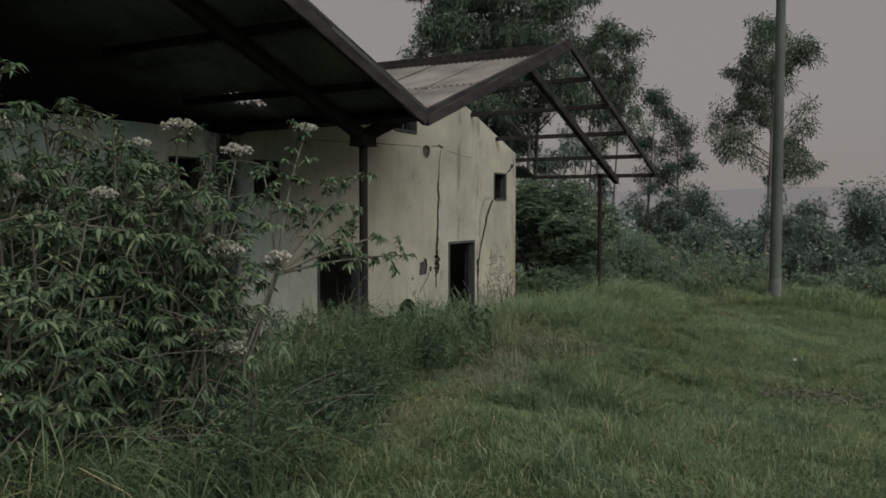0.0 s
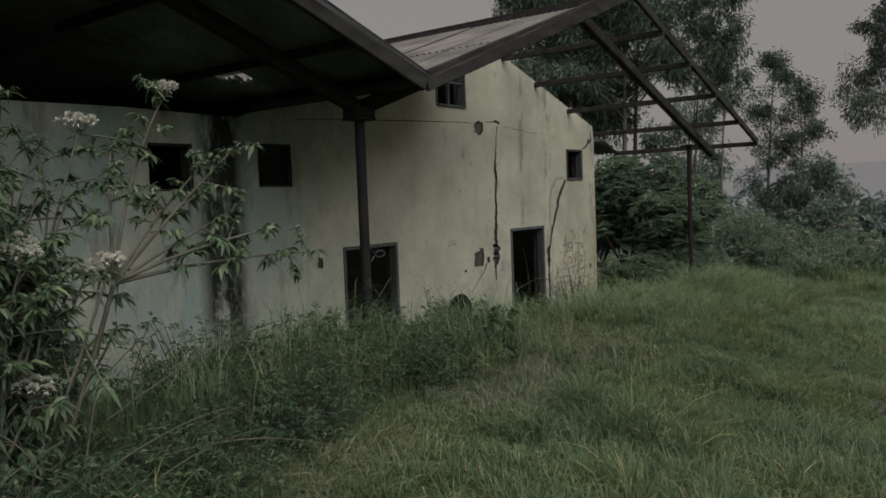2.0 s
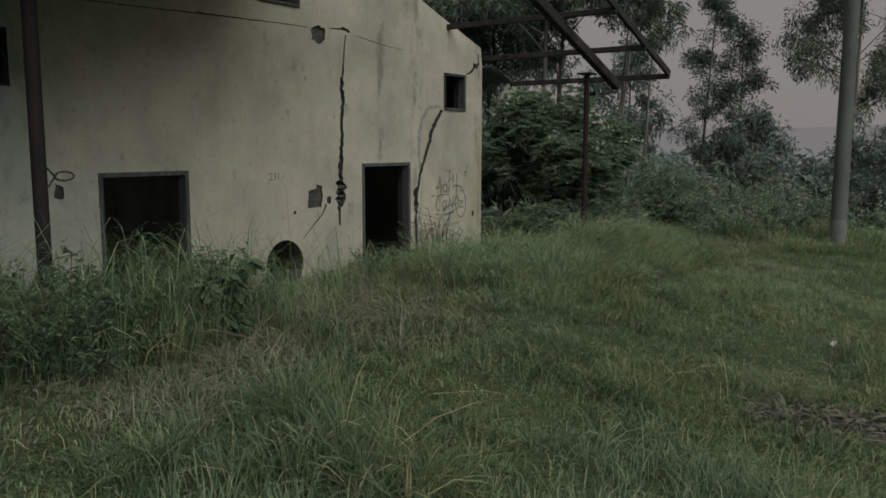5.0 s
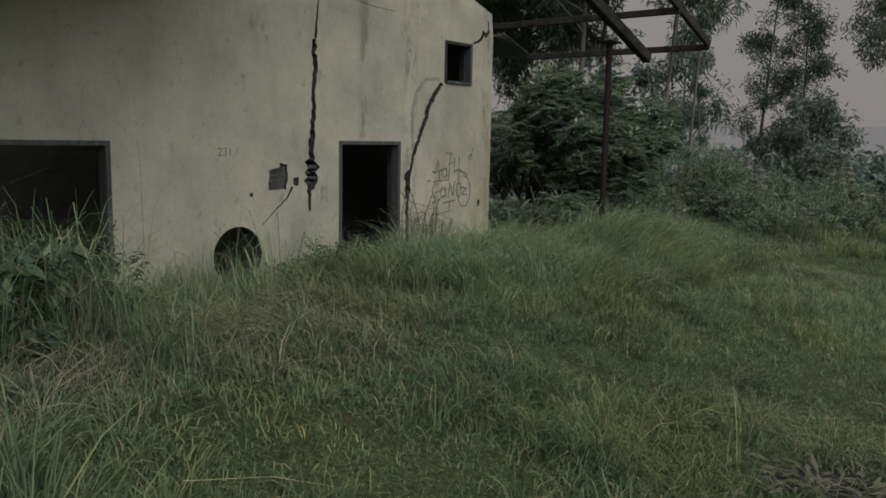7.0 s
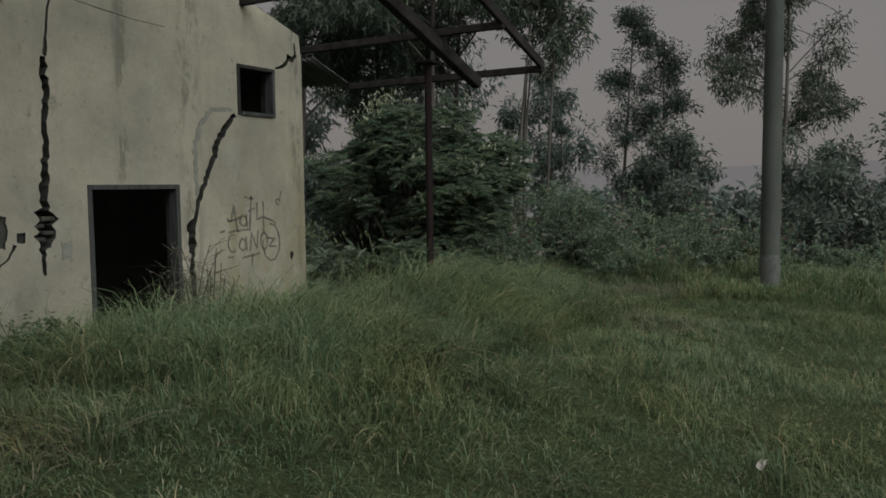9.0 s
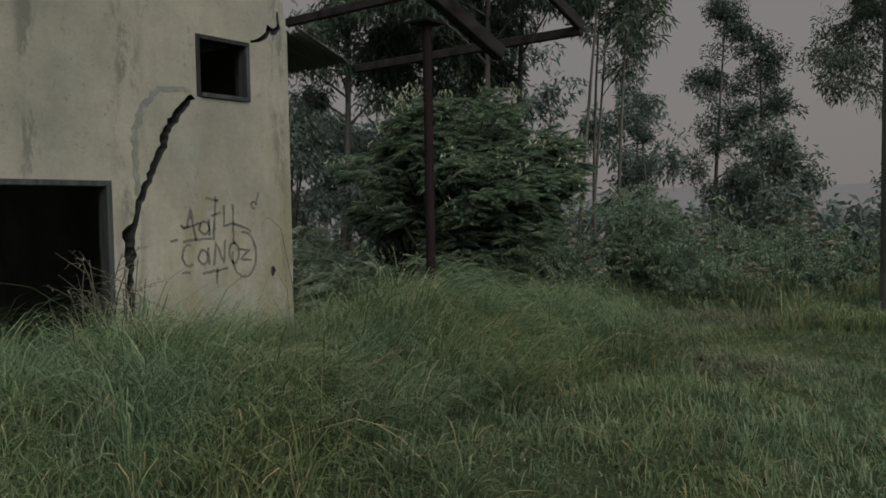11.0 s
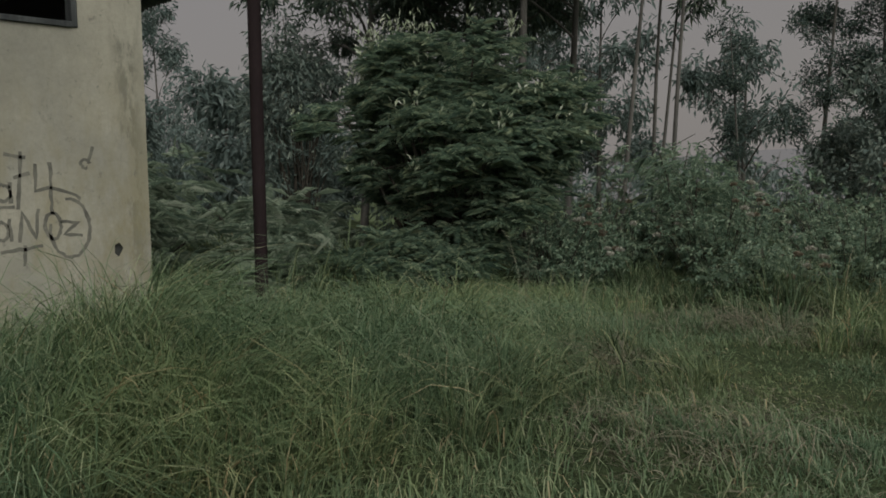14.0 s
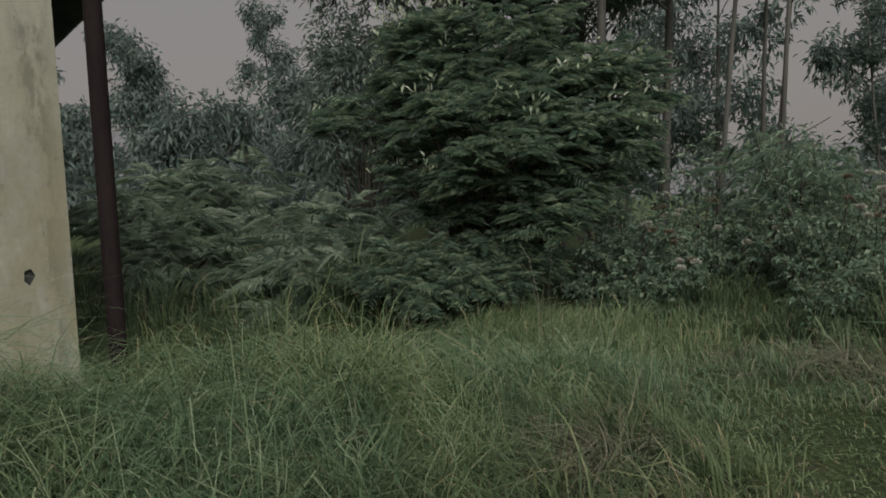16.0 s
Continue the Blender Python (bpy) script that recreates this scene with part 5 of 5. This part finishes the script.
# the great feathery shrub behind the red post, and its neighbours
spray_shrub("feathery_shrub", (-6.45, 18.15), (1.78, 1.55, 2.85), 800, 8, 0.235, M_FROND, "big dark feathery-leaved shrub with pale young leaf tips", 200, pale=0.5, limbs=38)
spray_shrub("feathery_shrub", (-8.4, 19.6), (1.3, 1.2, 2.3), 420, 8, 0.25, M_FROND, "dark feathery-leaved shrub in a thicket", 201, pale=0.12, limbs=18)
spray_shrub("feathery_shrub", (-7.6, 20.9), (0.95, 0.9, 1.8), 200, 7, 0.25, M_FROND, "dark feathery-leaved shrub in a thicket", 207, limbs=12)
spray_shrub("feathery_shrub", (-6.0, 16.85), (0.75, 0.45, 0.62), 70, 7, 0.24, M_FROND, "low drooping feathery shoots under the big shrub", 214, limbs=9, base=0.3)
spray_shrub("feathery_shrub", (-5.75, 17.5), (0.75, 0.5, 0.8), 75, 7, 0.24, M_FROND, "low feathery shoots filling in below the big shrub", 216, limbs=11, base=0.12)
clumpy("sapling", (-4.9, 20.6), (0.65, 0.6, 1.75), 45, 60, 0.10, 0.010, M_BRAMBLE, "airy sapling with light feathery leaves", "sapling", 211, low_fronds=2, lobe=0.22, hollow=0.3)
clumpy("leafy_tree", (-12.2, 19.8), (0.95, 0.95, 4.1), 100, 110, 0.13, 0.020, M_MISTY, "rounded tree with mottled grey-green leaves", "tree", 212, lobe=0.42)
clumpy("leafy_tree", (-10.6, 21.5), (1.3, 1.2, 2.6), 100, 110, 0.13, 0.020, M_MISTY, "rounded tree with mottled grey-green leaves", "tree", 213, lobe=0.42)
fronds("fern_clump", (-9.6, 15.9), (1.3, 0.7, 0.8), 260, 0.42, M_FERN, "low spreading fern clump behind the shed", "fern", 208, pairs=16, stems=5)
fronds("fern_clump", (-12.5, 16.6), (1.8, 1.1, 1.2), 300, 0.5, M_FERN, "ferns in the hollow behind the shed", "fern", 209, pairs=14, stems=5)
fronds("fern_clump", (-15.5, 18.0), (2.4, 1.6, 1.6), 320, 0.6, M_FERN, "ferns in the hollow behind the shed", "fern", 210, pairs=14, stems=5)
fronds("fern_clump", (-7.3, 16.5), (1.1, 0.6, 0.6), 200, 0.42, M_FERN, "low spreading fern clump by the wall", "fern", 203, pairs=16, stems=5)
fronds("fern_clump", (-8.9, 17.2), (1.4, 0.9, 0.62), 280, 0.45, M_FERN, "low spreading ferns below the thicket", "fern", 204, pairs=16, stems=5)
fronds("fern_clump", (-11.2, 18.5), (1.8, 1.2, 0.95), 300, 0.5, M_FERN, "ferns in the hollow behind the shed", "fern", 206, pairs=14, stems=5)
for k, (x, y, rx, ry, h) in enumerate(((-4.2, 20.1, 1.0, 0.8, 1.3), (-2.9, 20.6, 1.0, 0.8, 1.15), (-5.3, 20.0, 0.8, 0.7, 1.0), (-4.9, 21.2, 1.1, 0.9, 1.5), (-3.6, 22.0, 1.2, 0.9, 1.5), (-2.2, 21.8, 1.0, 0.8, 1.15), (-0.4, 21.2, 1.0, 0.7, 0.8), (1.0, 21.6, 1.2, 0.9, 1.0), (2.8, 22.0, 1.4, 1.0, 1.3), (-3.3, 19.3, 0.7, 0.6, 0.65), (-5.35, 18.7, 0.7, 0.55, 0.95), (-5.9, 19.6, 0.7, 0.6, 1.1))):
    shrub("bramble_bush", (x, y), (rx, ry, h), 64, 9, 12, 0.062, 0.015, M_BRAMBLE, "tangled low bramble bush dotted with small pale flowers", "bush", 220 + k, M_STEM_DARK, "brambles at the lawn's end", low=0.2, heads=10, head_material=(M_FLOWER, M_SEED), head_size=0.028, rich=False, twig=0.25, stem_r=0.008)

for k, (x, y, h) in enumerate(((-6.1, 20.7, 1.7), (-5.5, 21.2, 1.75), (-4.9, 21.7, 1.65), (-5.8, 21.9, 1.9), (-4.3, 22.1, 1.6))):
    rosette_shrub("tall_weed", (x, y), dome_tips(x, y, 0.42, 0.42, h * 0.7, h, 13, 520 + k), "tall airy weed with long drooping leaves above the brambles", "weeds", 290 + k, "tall weeds over the brambles", M_BRAMBLE, 0.13, 0.016, 8, 3, 0.2, 0.008)

# scrub that closes the valley beyond the lawn, haze put into its leaf colour
for k, (x, y, r, h) in enumerate(((-34, 62, 7, 7.5), (-24, 58, 6, 6.5), (-16, 64, 7, 7.5), (-8, 60, 6, 6.0), (-1, 63, 6, 6.0), (6, 58, 6, 6.2), (13, 62, 7, 7.0), (21, 60, 7, 7.0), (30, 58, 7, 7.5), (-44, 56, 8, 8.0), (2, 45, 4.5, 4.2), (9, 43, 5, 4.6), (-6, 46, 4.5, 4.0), (16, 42, 5, 5))):
    clumpy("far_scrub", (x, y), (r, r * 0.6, h), 50, 38, 0.6, 0.14, M_FAR, "valley scrub with haze put into its grey-green leaf colour", "bush", 300 + k, "hazy scrub", lobe=1.5)

# the flowering shrub that the walk starts beside
BUSH = "tall straggling shrub with long drooping leaves and flat white flower heads"
for k, (x, y, rx, ry, lo, hi, count, heads) in enumerate(((-2.66, 2.62, 0.58, 0.60, 0.7, 2.0, 84, 8), (-3.45, 2.75, 0.7, 0.6, 0.9, 2.15, 50, 4), (-2.55, 1.75, 0.6, 0.6, 0.5, 1.65, 52, 4), (-3.35, 1.75, 0.85, 0.8, 0.9, 2.6, 62, 3),
                                                          (-4.2, 1.9, 0.8, 0.9, 1.0, 2.9, 46, 0), (-3.9, 3.3, 0.6, 0.6, 0.6, 1.6, 34, 0))):
    rosette_shrub("flowering_shrub", (x, y), dome_tips(x, y, rx, ry, lo, hi, count, 500 + k), BUSH, "shrub", 240 + k, "flowering shrubs", heads=heads, bare=0.2, twigs=12, each=17)
# its outlying bough: a forked stem that leans out before the wall
rosette_shrub("flowering_shrub", (-2.32, 2.75), [(-2.12, 3.39, 2.24), (-2.30, 3.22, 2.02), (-1.85, 3.60, 2.02), (-2.05, 3.50, 1.90), (-1.80, 3.72, 1.62), (-1.66, 3.86, 1.50), (-1.92, 3.62, 1.72)], "sparse straggling shrub bough with grey stems and white flower heads", "shrub", 250, "flowering shrubs",
              heads=1, twigs=10, twig=0.14, bare=0.38, leaf=0.055, each=14, join_at=(-2.06, 3.06, 1.42), stem_r=0.010)
rosette_shrub("flowering_shrub", (-2.35, 2.60), [(-2.46, 3.16, 2.10), (-2.02, 3.02, 1.48), (-2.10, 2.70, 1.53), (-2.06, 2.49, 1.12), (-2.10, 2.72, 1.00), (-2.28, 3.0, 1.8), (-2.2, 2.8, 1.3), (-2.15, 2.3, 0.9), (-2.05, 2.1, 0.75), (-2.3, 3.2, 1.2)],
              "straggling shrub with grey stems, long leaves and white flower heads", "shrub", 251, "flowering shrubs", heads=5, twigs=6, twig=0.24, bare=0.4)
# bare arching canes at the shrub's foot
canes = tagged(empty("dry_canes", (-2.1, 2.6, float(land(-2.1, 2.6)))), "thin bare grey canes arching out of the shrub", "canes")
crnd = random.Random(77)
for k in range(22):
    x0, y0 = -2.3 + crnd.uniform(-0.3, 0.3), 2.5 + crnd.uniform(-0.8, 0.8)
    x1, y1 = x0 + crnd.uniform(0.1, 0.6), y0 + crnd.uniform(-0.4, 0.7)
    cane = branch_path((x0, y0, float(land(x0, y0)) + crnd.uniform(0, 0.6)), (x1, y1, float(land(x1, y1)) + crnd.uniform(0.15, 0.9)), 0.005, 0.002, 0.22, 8, crnd)
    under(new("cane", mesh_np("cane", *tubes([cane], 5), M_STEM, True)), canes)
# low weeds along the foot of the wall
WEEDS = ((-2.55, 4.3, .6, .6, .55), (-3.0, 5.0, .6, .6, .6), (-2.9, 5.9, .6, .6, .6), (-3.5, 5.6, .6, .6, .75), (-3.2, 6.7, .6, .6, .65), (-3.9, 6.5, .6, .6, .8), (-3.5, 7.4, .6, .55, .65),
         (-4.3, 4.8, .7, .7, .9), (-4.5, 7.2, .4, .5, .6), (-4.4, 10.2, .45, .45, .55), (-4.1, 10.9, .4, .4, .45), (-3.6, 4.5, .6, .6, .9), (-2.2, 3.4, .6, .6, .5), (-1.9, 2.5, .6, .6, .5))
for k, (x, y, rx, ry, h) in enumerate(WEEDS):
    shrub("weed_clump", (x, y), (rx, ry, h * 0.98), 62, 9, 12, 0.050, 0.0062, M_WEED, "dense knee-high clump of narrow-leaved weeds", "weeds", 260 + k, M_STEM_DARK, "weeds along the wall", low=0.1, droop=0.3, twig=0.18, stem_r=0.006, rich=False)
shrub("broadleaf_plant", (-2.84, 6.98), (0.16, 0.16, 0.68), 10, 7, 9, 0.105, 0.024, M_WEED, "upright young plant with broad pale green leaves", "plant", 280, M_STEM_DARK, low=0.3, droop=0.35, twig=0.12, stem_r=0.008)
shrub("dead_bush", (-4.9, 12.1), (0.5, 0.55, 1.25), 42, 8, 2, 0.05, 0.004, M_STRAW, "dry leafless twiggy bush before the doorway", "bush", 281, M_STEM, low=0.3, twig=0.24, stem_r=0.009)


# ---- grass ----
def arching(pos, way, height, reach, width, fine=True):
    """Blades that rise and arch over along way, and nod at the tip, in four lengths, or in two."""
    n = len(pos)
    side = np.stack([-way[:, 1], way[:, 0], np.zeros(n)], 1) + RNG.normal(0, 0.25, (n, 3))
    side = unit(side)
    h, r, w = height[:, None], reach[:, None], width[:, None]
    up = np.array([0, 0, 1.0])
    nod = RNG.uniform(0.95, 1.8, (n, 1))
    sway = RNG.normal(0, 0.14, (n, 1))

    def along(f):
        return pos + way * r * f ** 1.6 + side * r * sway * f * f + up * h * nod ** 0.45 * (2 * f - nod * f * f)

    steps = ((0.34, 0.95), (0.62, 0.8), (0.84, 0.5)) if fine else ((0.6, 0.8),)
    rows = [pos - side * w, pos + side * w]
    for f, narrow in steps:
        p = along(f)
        rows += [p - side * w * narrow, p + side * w * narrow]
    rows.append(along(1.0))
    k = len(rows)
    v = np.stack(rows, 1).reshape(-1, 3)
    corners = []
    for q in range(len(steps)):
        corners += [2 * q, 2 * q + 1, 2 * q + 3, 2 * q + 2]
    corners += [k - 3, k - 2, k - 1]
    loops = ((np.arange(n) * k)[:, None] + np.array(corners)).ravel()
    return v, loops, np.tile([4] * len(steps) + [3], n)


def lumps(x, y):
    """Uneven tussocky swells a hand or two across, from 0 to 1."""
    v = np.sin(6.1 * x + 1.7 * np.sin(2.3 * y)) * np.sin(5.3 * y + 1.9 * np.sin(2.9 * x + 1.0)) + 0.6 * np.sin(10.7 * x - 3.1 * y + 2.0) * np.sin(9.1 * y + 4.3 * x)
    return np.clip(0.5 + 0.42 * v, 0, 1)


def tufts(name, x0, x1, y0, y1, count, each, tall, spread, width, material, label, seed, keep=None, wind=0.35, reach=(0.3, 1.0), fine=True, rise=None):
    """Grass in tussocks: blades spring from a foot and arch outwards, with a common lean."""
    global RNG
    RNG = np.random.default_rng(seed)
    cx, cy = RNG.uniform(x0, x1, count), RNG.uniform(y0, y1, count)
    if keep is not None:
        k = keep(cx, cy, RNG.uniform(0, 1, count))
        cx, cy = cx[k], cy[k]
    count = len(cx)
    size = RNG.uniform(0.55, 1.25, count) * (0.75 + 0.45 * np.sin(cx * 2.1 + 1.3 * np.sin(cy * 1.1)) * np.cos(cy * 1.7))
    size = size * (0.62 + 0.75 * lumps(cx, cy))
    if rise is not None:
        size = RNG.uniform(0.65, 1.2, count) * rise(cx, cy) * (0.78 + 0.42 * lumps(cx, cy))
    m = RNG.poisson(each, count)
    i = np.repeat(np.arange(count), m)
    n = len(i)
    a = RNG.uniform(0, 2 * math.pi, n)
    e = np.abs(RNG.normal(0, 1, n)) * spread
    x, y = cx[i] + e * np.cos(a), cy[i] + e * np.sin(a)
    blow = np.stack([np.sin(cx * 1.1 + cy * 0.7 + 2), np.cos(cy * 0.9 - cx * 0.5), np.zeros(count)], 1)[i] * wind
    way = np.stack([np.cos(a), np.sin(a), np.zeros(n)], 1) + blow + RNG.normal(0, 0.35, (n, 3)) * np.array([1, 1, 0])
    way = unit(way)
    h = size[i] * RNG.uniform(tall[0], tall[1], n)
    r = h * RNG.uniform(reach[0], reach[1], n)
    pos = np.stack([x, y, land(x, y) - 0.012], 1)
    me = mesh_np(name, *arching(pos, way, h, r, RNG.uniform(width[0], width[1], n), fine), material)
    return tagged(new(name, me), label, "grass", kind="stuff")


def in_mud(x, y):
    return ((x - 0.15) / 0.55) ** 2 + ((y - 9.45) / 0.34) ** 2 < 1


def mound(x, y):
    """How much of the high tussock grass stands here: thick on the bank before the wall, none on the lawn."""
    edge = np.interp(y, [-2, 5, 8.5, 10, 11, 13, 15, 16, 17.5, 19.5], [-3.4, -3.6, -4.2, -3.2, -2.4, -2.1, -2.1, -2.6, -3.6, -4.0])
    return smooth01((edge - x) / 0.8)


def crest(x, y):
    """Height of the bank's grass: rank along its crest, short below the wall."""
    c = np.exp(-((x - np.interp(y, [10.0, 12.2, 13.0], [-4.0, -3.9, -3.2])) / 0.8) ** 2) * smooth01((y - 9.6) / 1.0) * smooth01((16.6 - y) / 1.6)
    c = c * np.interp(y, [9.6, 10.4, 13.2, 14.6, 16.6], [1.0, 1.2, 1.2, 0.95, 0.85])
    return 0.42 + 0.44 * c + 0.17 * np.sin(x * 3.1 + 1.7 * y) * np.cos(y * 2.3 - x)


def in_straw(x, y):
    return ((x + 2.65) / 0.8) ** 2 + ((y - 8.1) / 1.15) ** 2 < 1


def on_lawn(x, y, u):
    bare = np.sin(x * 1.7 + 0.6) * np.sin(y * 1.3 + 1.1 + x) > 0.9
    return (~in_mud(x, y)) & (mound(x, y) < 0.7) & ((u < 0.45) | ~bare) & ((u < 0.55) | ~in_straw(x, y))


def on_bank(x, y, u):
    return (u < mound(x, y)) & ((u < 0.15) | ~in_straw(x, y))


LAWN = "rough green lawn grass of uneven height"
tufts("lawn_grass", -4.0, 2.3, 0.5, 10.5, 10800, 14, (0.05, 0.15), 0.07, (0.0014, 0.0030), M_LAWN, LAWN, 12, on_lawn, 0.5, (0.5, 1.9), False)
tufts("lawn_grass", -4.2, 3.2, 10.5, 19.5, 9800, 14, (0.045, 0.13), 0.07, (0.0016, 0.0034), M_LAWN, LAWN, 13, on_lawn, 0.5, (0.5, 1.9), False)
tufts("lawn_grass", -5.0, 9.0, 18.0, 26.0, 3000, 12, (0.10, 0.28), 0.07, (0.004, 0.007), M_LAWN, "longer grass at the lawn's end", 14, None, 0.4, (0.4, 1.3), False)
tufts("lawn_grass", 2.3, 9.0, -0.5, 18.0, 2000, 12, (0.08, 0.22), 0.08, (0.003, 0.005), M_LAWN, LAWN, 15, None, 0.5, (0.5, 1.8), False)
tufts("coarse_tussock", -2.6, 1.6, 2.0, 12.5, 330, 26, (0.12, 0.28), 0.06, (0.0018, 0.0034), M_RANK, "darker coarse tussocks scattered through the lawn", 25, on_lawn, 0.5, (0.7, 1.8))
BANK = "long bright green grass arching over a bank"
tufts("tall_grass", -5.55, -2.2, 9.2, 18.4, 2500, 26, (0.30, 0.62), 0.08, (0.0012, 0.0027), M_TALL, BANK, 16, on_bank, 0.8, (0.45, 1.4), rise=crest)
tufts("tall_grass", -3.7, -2.1, 10.2, 14.8, 620, 30, (0.32, 0.62), 0.10, (0.0012, 0.0027), M_TALL, BANK, 22, None, 0.8, (0.45, 1.4), rise=crest)
tufts("tall_grass", -3.9, -2.7, 12.8, 15.2, 160, 26, (0.30, 0.60), 0.09, (0.0012, 0.0027), M_TALL, BANK, 24, None, 0.8, (0.45, 1.4), rise=crest)
tufts("tall_grass", -5.55, -4.4, 8.9, 14.2, 260, 10, (0.30, 0.7), 0.05, (0.0014, 0.0028), M_TALL, "thin grass stalks against the wall", 23, None, 0.3, (0.1, 0.6), rise=lambda x, y: 0.75 + 0 * x)
tufts("tall_grass", -5.55, -3.0, -1.0, 9.4, 1500, 20, (0.30, 0.75), 0.06, (0.0022, 0.0046), M_TALL, "rank grass among weeds at the wall's foot", 17, on_bank, 0.6, (0.4, 1.3), False)
tufts("tall_grass", -4.0, -2.65, 3.5, 7.2, 560, 24, (0.24, 0.56), 0.07, (0.0018, 0.0036), M_RANK, "rank dark grass mixed with the weeds", 18, None, 0.4, (0.3, 1.1))
tufts("tall_grass", -2.7, -1.6, 0.4, 3.1, 420, 24, (0.18, 0.46), 0.06, (0.0020, 0.0038), M_RANK, "rank grass under the flowering shrub", 19, None, 0.5, (0.5, 1.5))
tufts("tall_grass", -5.2, -1.4, 18.6, 21.0, 560, 20, (0.26, 0.54), 0.06, (0.0022, 0.0042), M_RANK, "long dark grass before the brambles", 20, None, 0.4, (0.3, 0.9))
tufts("tall_grass", -4.3, -2.9, 9.7, 11.7, 190, 26, (0.28, 0.50), 0.09, (0.0016, 0.0032), M_RANK, "dark rank weeds and grass before the doorway", 29, None, 0.6, (0.5, 1.5))
# Darker blades here stand for the shade on the bank's front slope.
tufts("tall_grass", -2.75, -1.95, 11.2, 16.2, 260, 24, (0.14, 0.32), 0.08, (0.0016, 0.0032), M_RANK, "coarse grass at the bank's foot, darkened for slope shade", 38, None, 0.6, (0.6, 1.6))
tufts("tall_grass", -4.5, -3.5, 10.6, 12.2, 60, 24, (0.32, 0.60), 0.09, (0.0014, 0.003), M_TALL, "high rank grass before the doorway", 41, None, 0.5, (0.4, 1.2), rise=lambda x, y: 1.0 + 0 * x)
tufts("tall_grass", -4.4, -2.6, 3.6, 7.6, 210, 13, (0.5, 0.95), 0.05, (0.0014, 0.0028), M_TALL, "long grass blades standing up through the weeds", 42, None, 0.4, (0.25, 0.9), rise=lambda x, y: 0.85 + 0 * x)
tufts("dry_stalks", -4.6, -2.4, 10.5, 17.0, 80, 3, (0.4, 0.8), 0.05, (0.0009, 0.0016), M_STRAW, "thin dry seed stalks standing in the long grass", 27, None, 0.3, (0.1, 0.5))
tufts("dry_stalks", -4.8, -2.6, 4.0, 9.0, 70, 3, (0.45, 0.95), 0.05, (0.0009, 0.0016), M_STRAW, "thin dry seed stalks standing among the weeds", 28, None, 0.3, (0.1, 0.5))
tufts("tall_grass", -2.2, 1.4, 17.5, 19.4, 420, 22, (0.16, 0.34), 0.07, (0.0022, 0.004), M_TALL, "tufts of grass round the foot of the pole", 26, None, 0.4, (0.4, 1.2))
tufts("tall_grass", -14.0, -5.6, 15.0, 18.0, 500, 16, (0.25, 0.6), 0.08, (0.004, 0.007), M_RANK, "rank grass in the hollow behind the shed", 21, None, 0.4, (0.3, 1.0))


# dark tussocks that stand out of the lawn
for k, (x, y, s) in enumerate(((-1.25, 6.5, 1.2), (-0.92, 6.35, 0.95), (-1.55, 6.3, 1.05), (-1.15, 6.15, 0.9), (-1.3, 8.45, 1.0), (-1.42, 8.9, 0.8), (-1.05, 8.5, 0.75), (-1.0, 7.15, 0.8), (-0.7, 10.6, 0.8), (-1.6, 11.4, 0.7), (-1.75, 5.6, 0.8))):
    clump = tufts("grass_tussock", x - 0.22 * s, x + 0.22 * s, y - 0.2 * s, y + 0.2 * s, 10, 40, (0.16 * s, 0.32 * s), 0.07, (0.0018, 0.0034), M_RANK, "dark coarse grass tussock standing out of the lawn", 400 + k, None, 0.3, (0.6, 1.6))
    tagged(clump, group="lawn tussocks")


def straw(x0, x1, y0, y1, n, seed, tall=(0.04, 0.12)):
    cx, cy = (x0 + x1) / 2, (y0 + y1) / 2
    tufts("dry_grass", x0, x1, y0, y1, n, 12, tall, 0.07, (0.0015, 0.003), M_STRAW, "matted dry brown grass lying on the bank", seed,
          lambda x, y, u: u > ((x - cx) / (x1 - x0) * 2) ** 2 + ((y - cy) / (y1 - y0) * 2) ** 2, 0.8, (1.2, 3.2))


straw(-3.6, -1.8, 6.9, 9.6, 620, 31, (0.07, 0.24))
tufts("tall_grass", -3.4, -2.0, 7.0, 9.6, 150, 22, (0.12, 0.30), 0.07, (0.0016, 0.0032), M_RANK, "dark grass tufts among the matted straw", 39, None, 0.6, (0.6, 1.6))
straw(-3.1, -1.7, 5.1, 7.3, 360, 32, (0.06, 0.18))
straw(-2.75, -2.2, 15.1, 16.0, 110, 33, (0.12, 0.28))
straw(-2.4, -0.9, 14.1, 16.6, 380, 34, (0.04, 0.12))
straw(-4.0, -1.2, 17.3, 19.2, 420, 35, (0.06, 0.18))
straw(-2.7, -1.5, 2.9, 5.4, 360, 36)
straw(-1.2, 0.2, 9.6, 11.0, 110, 37)
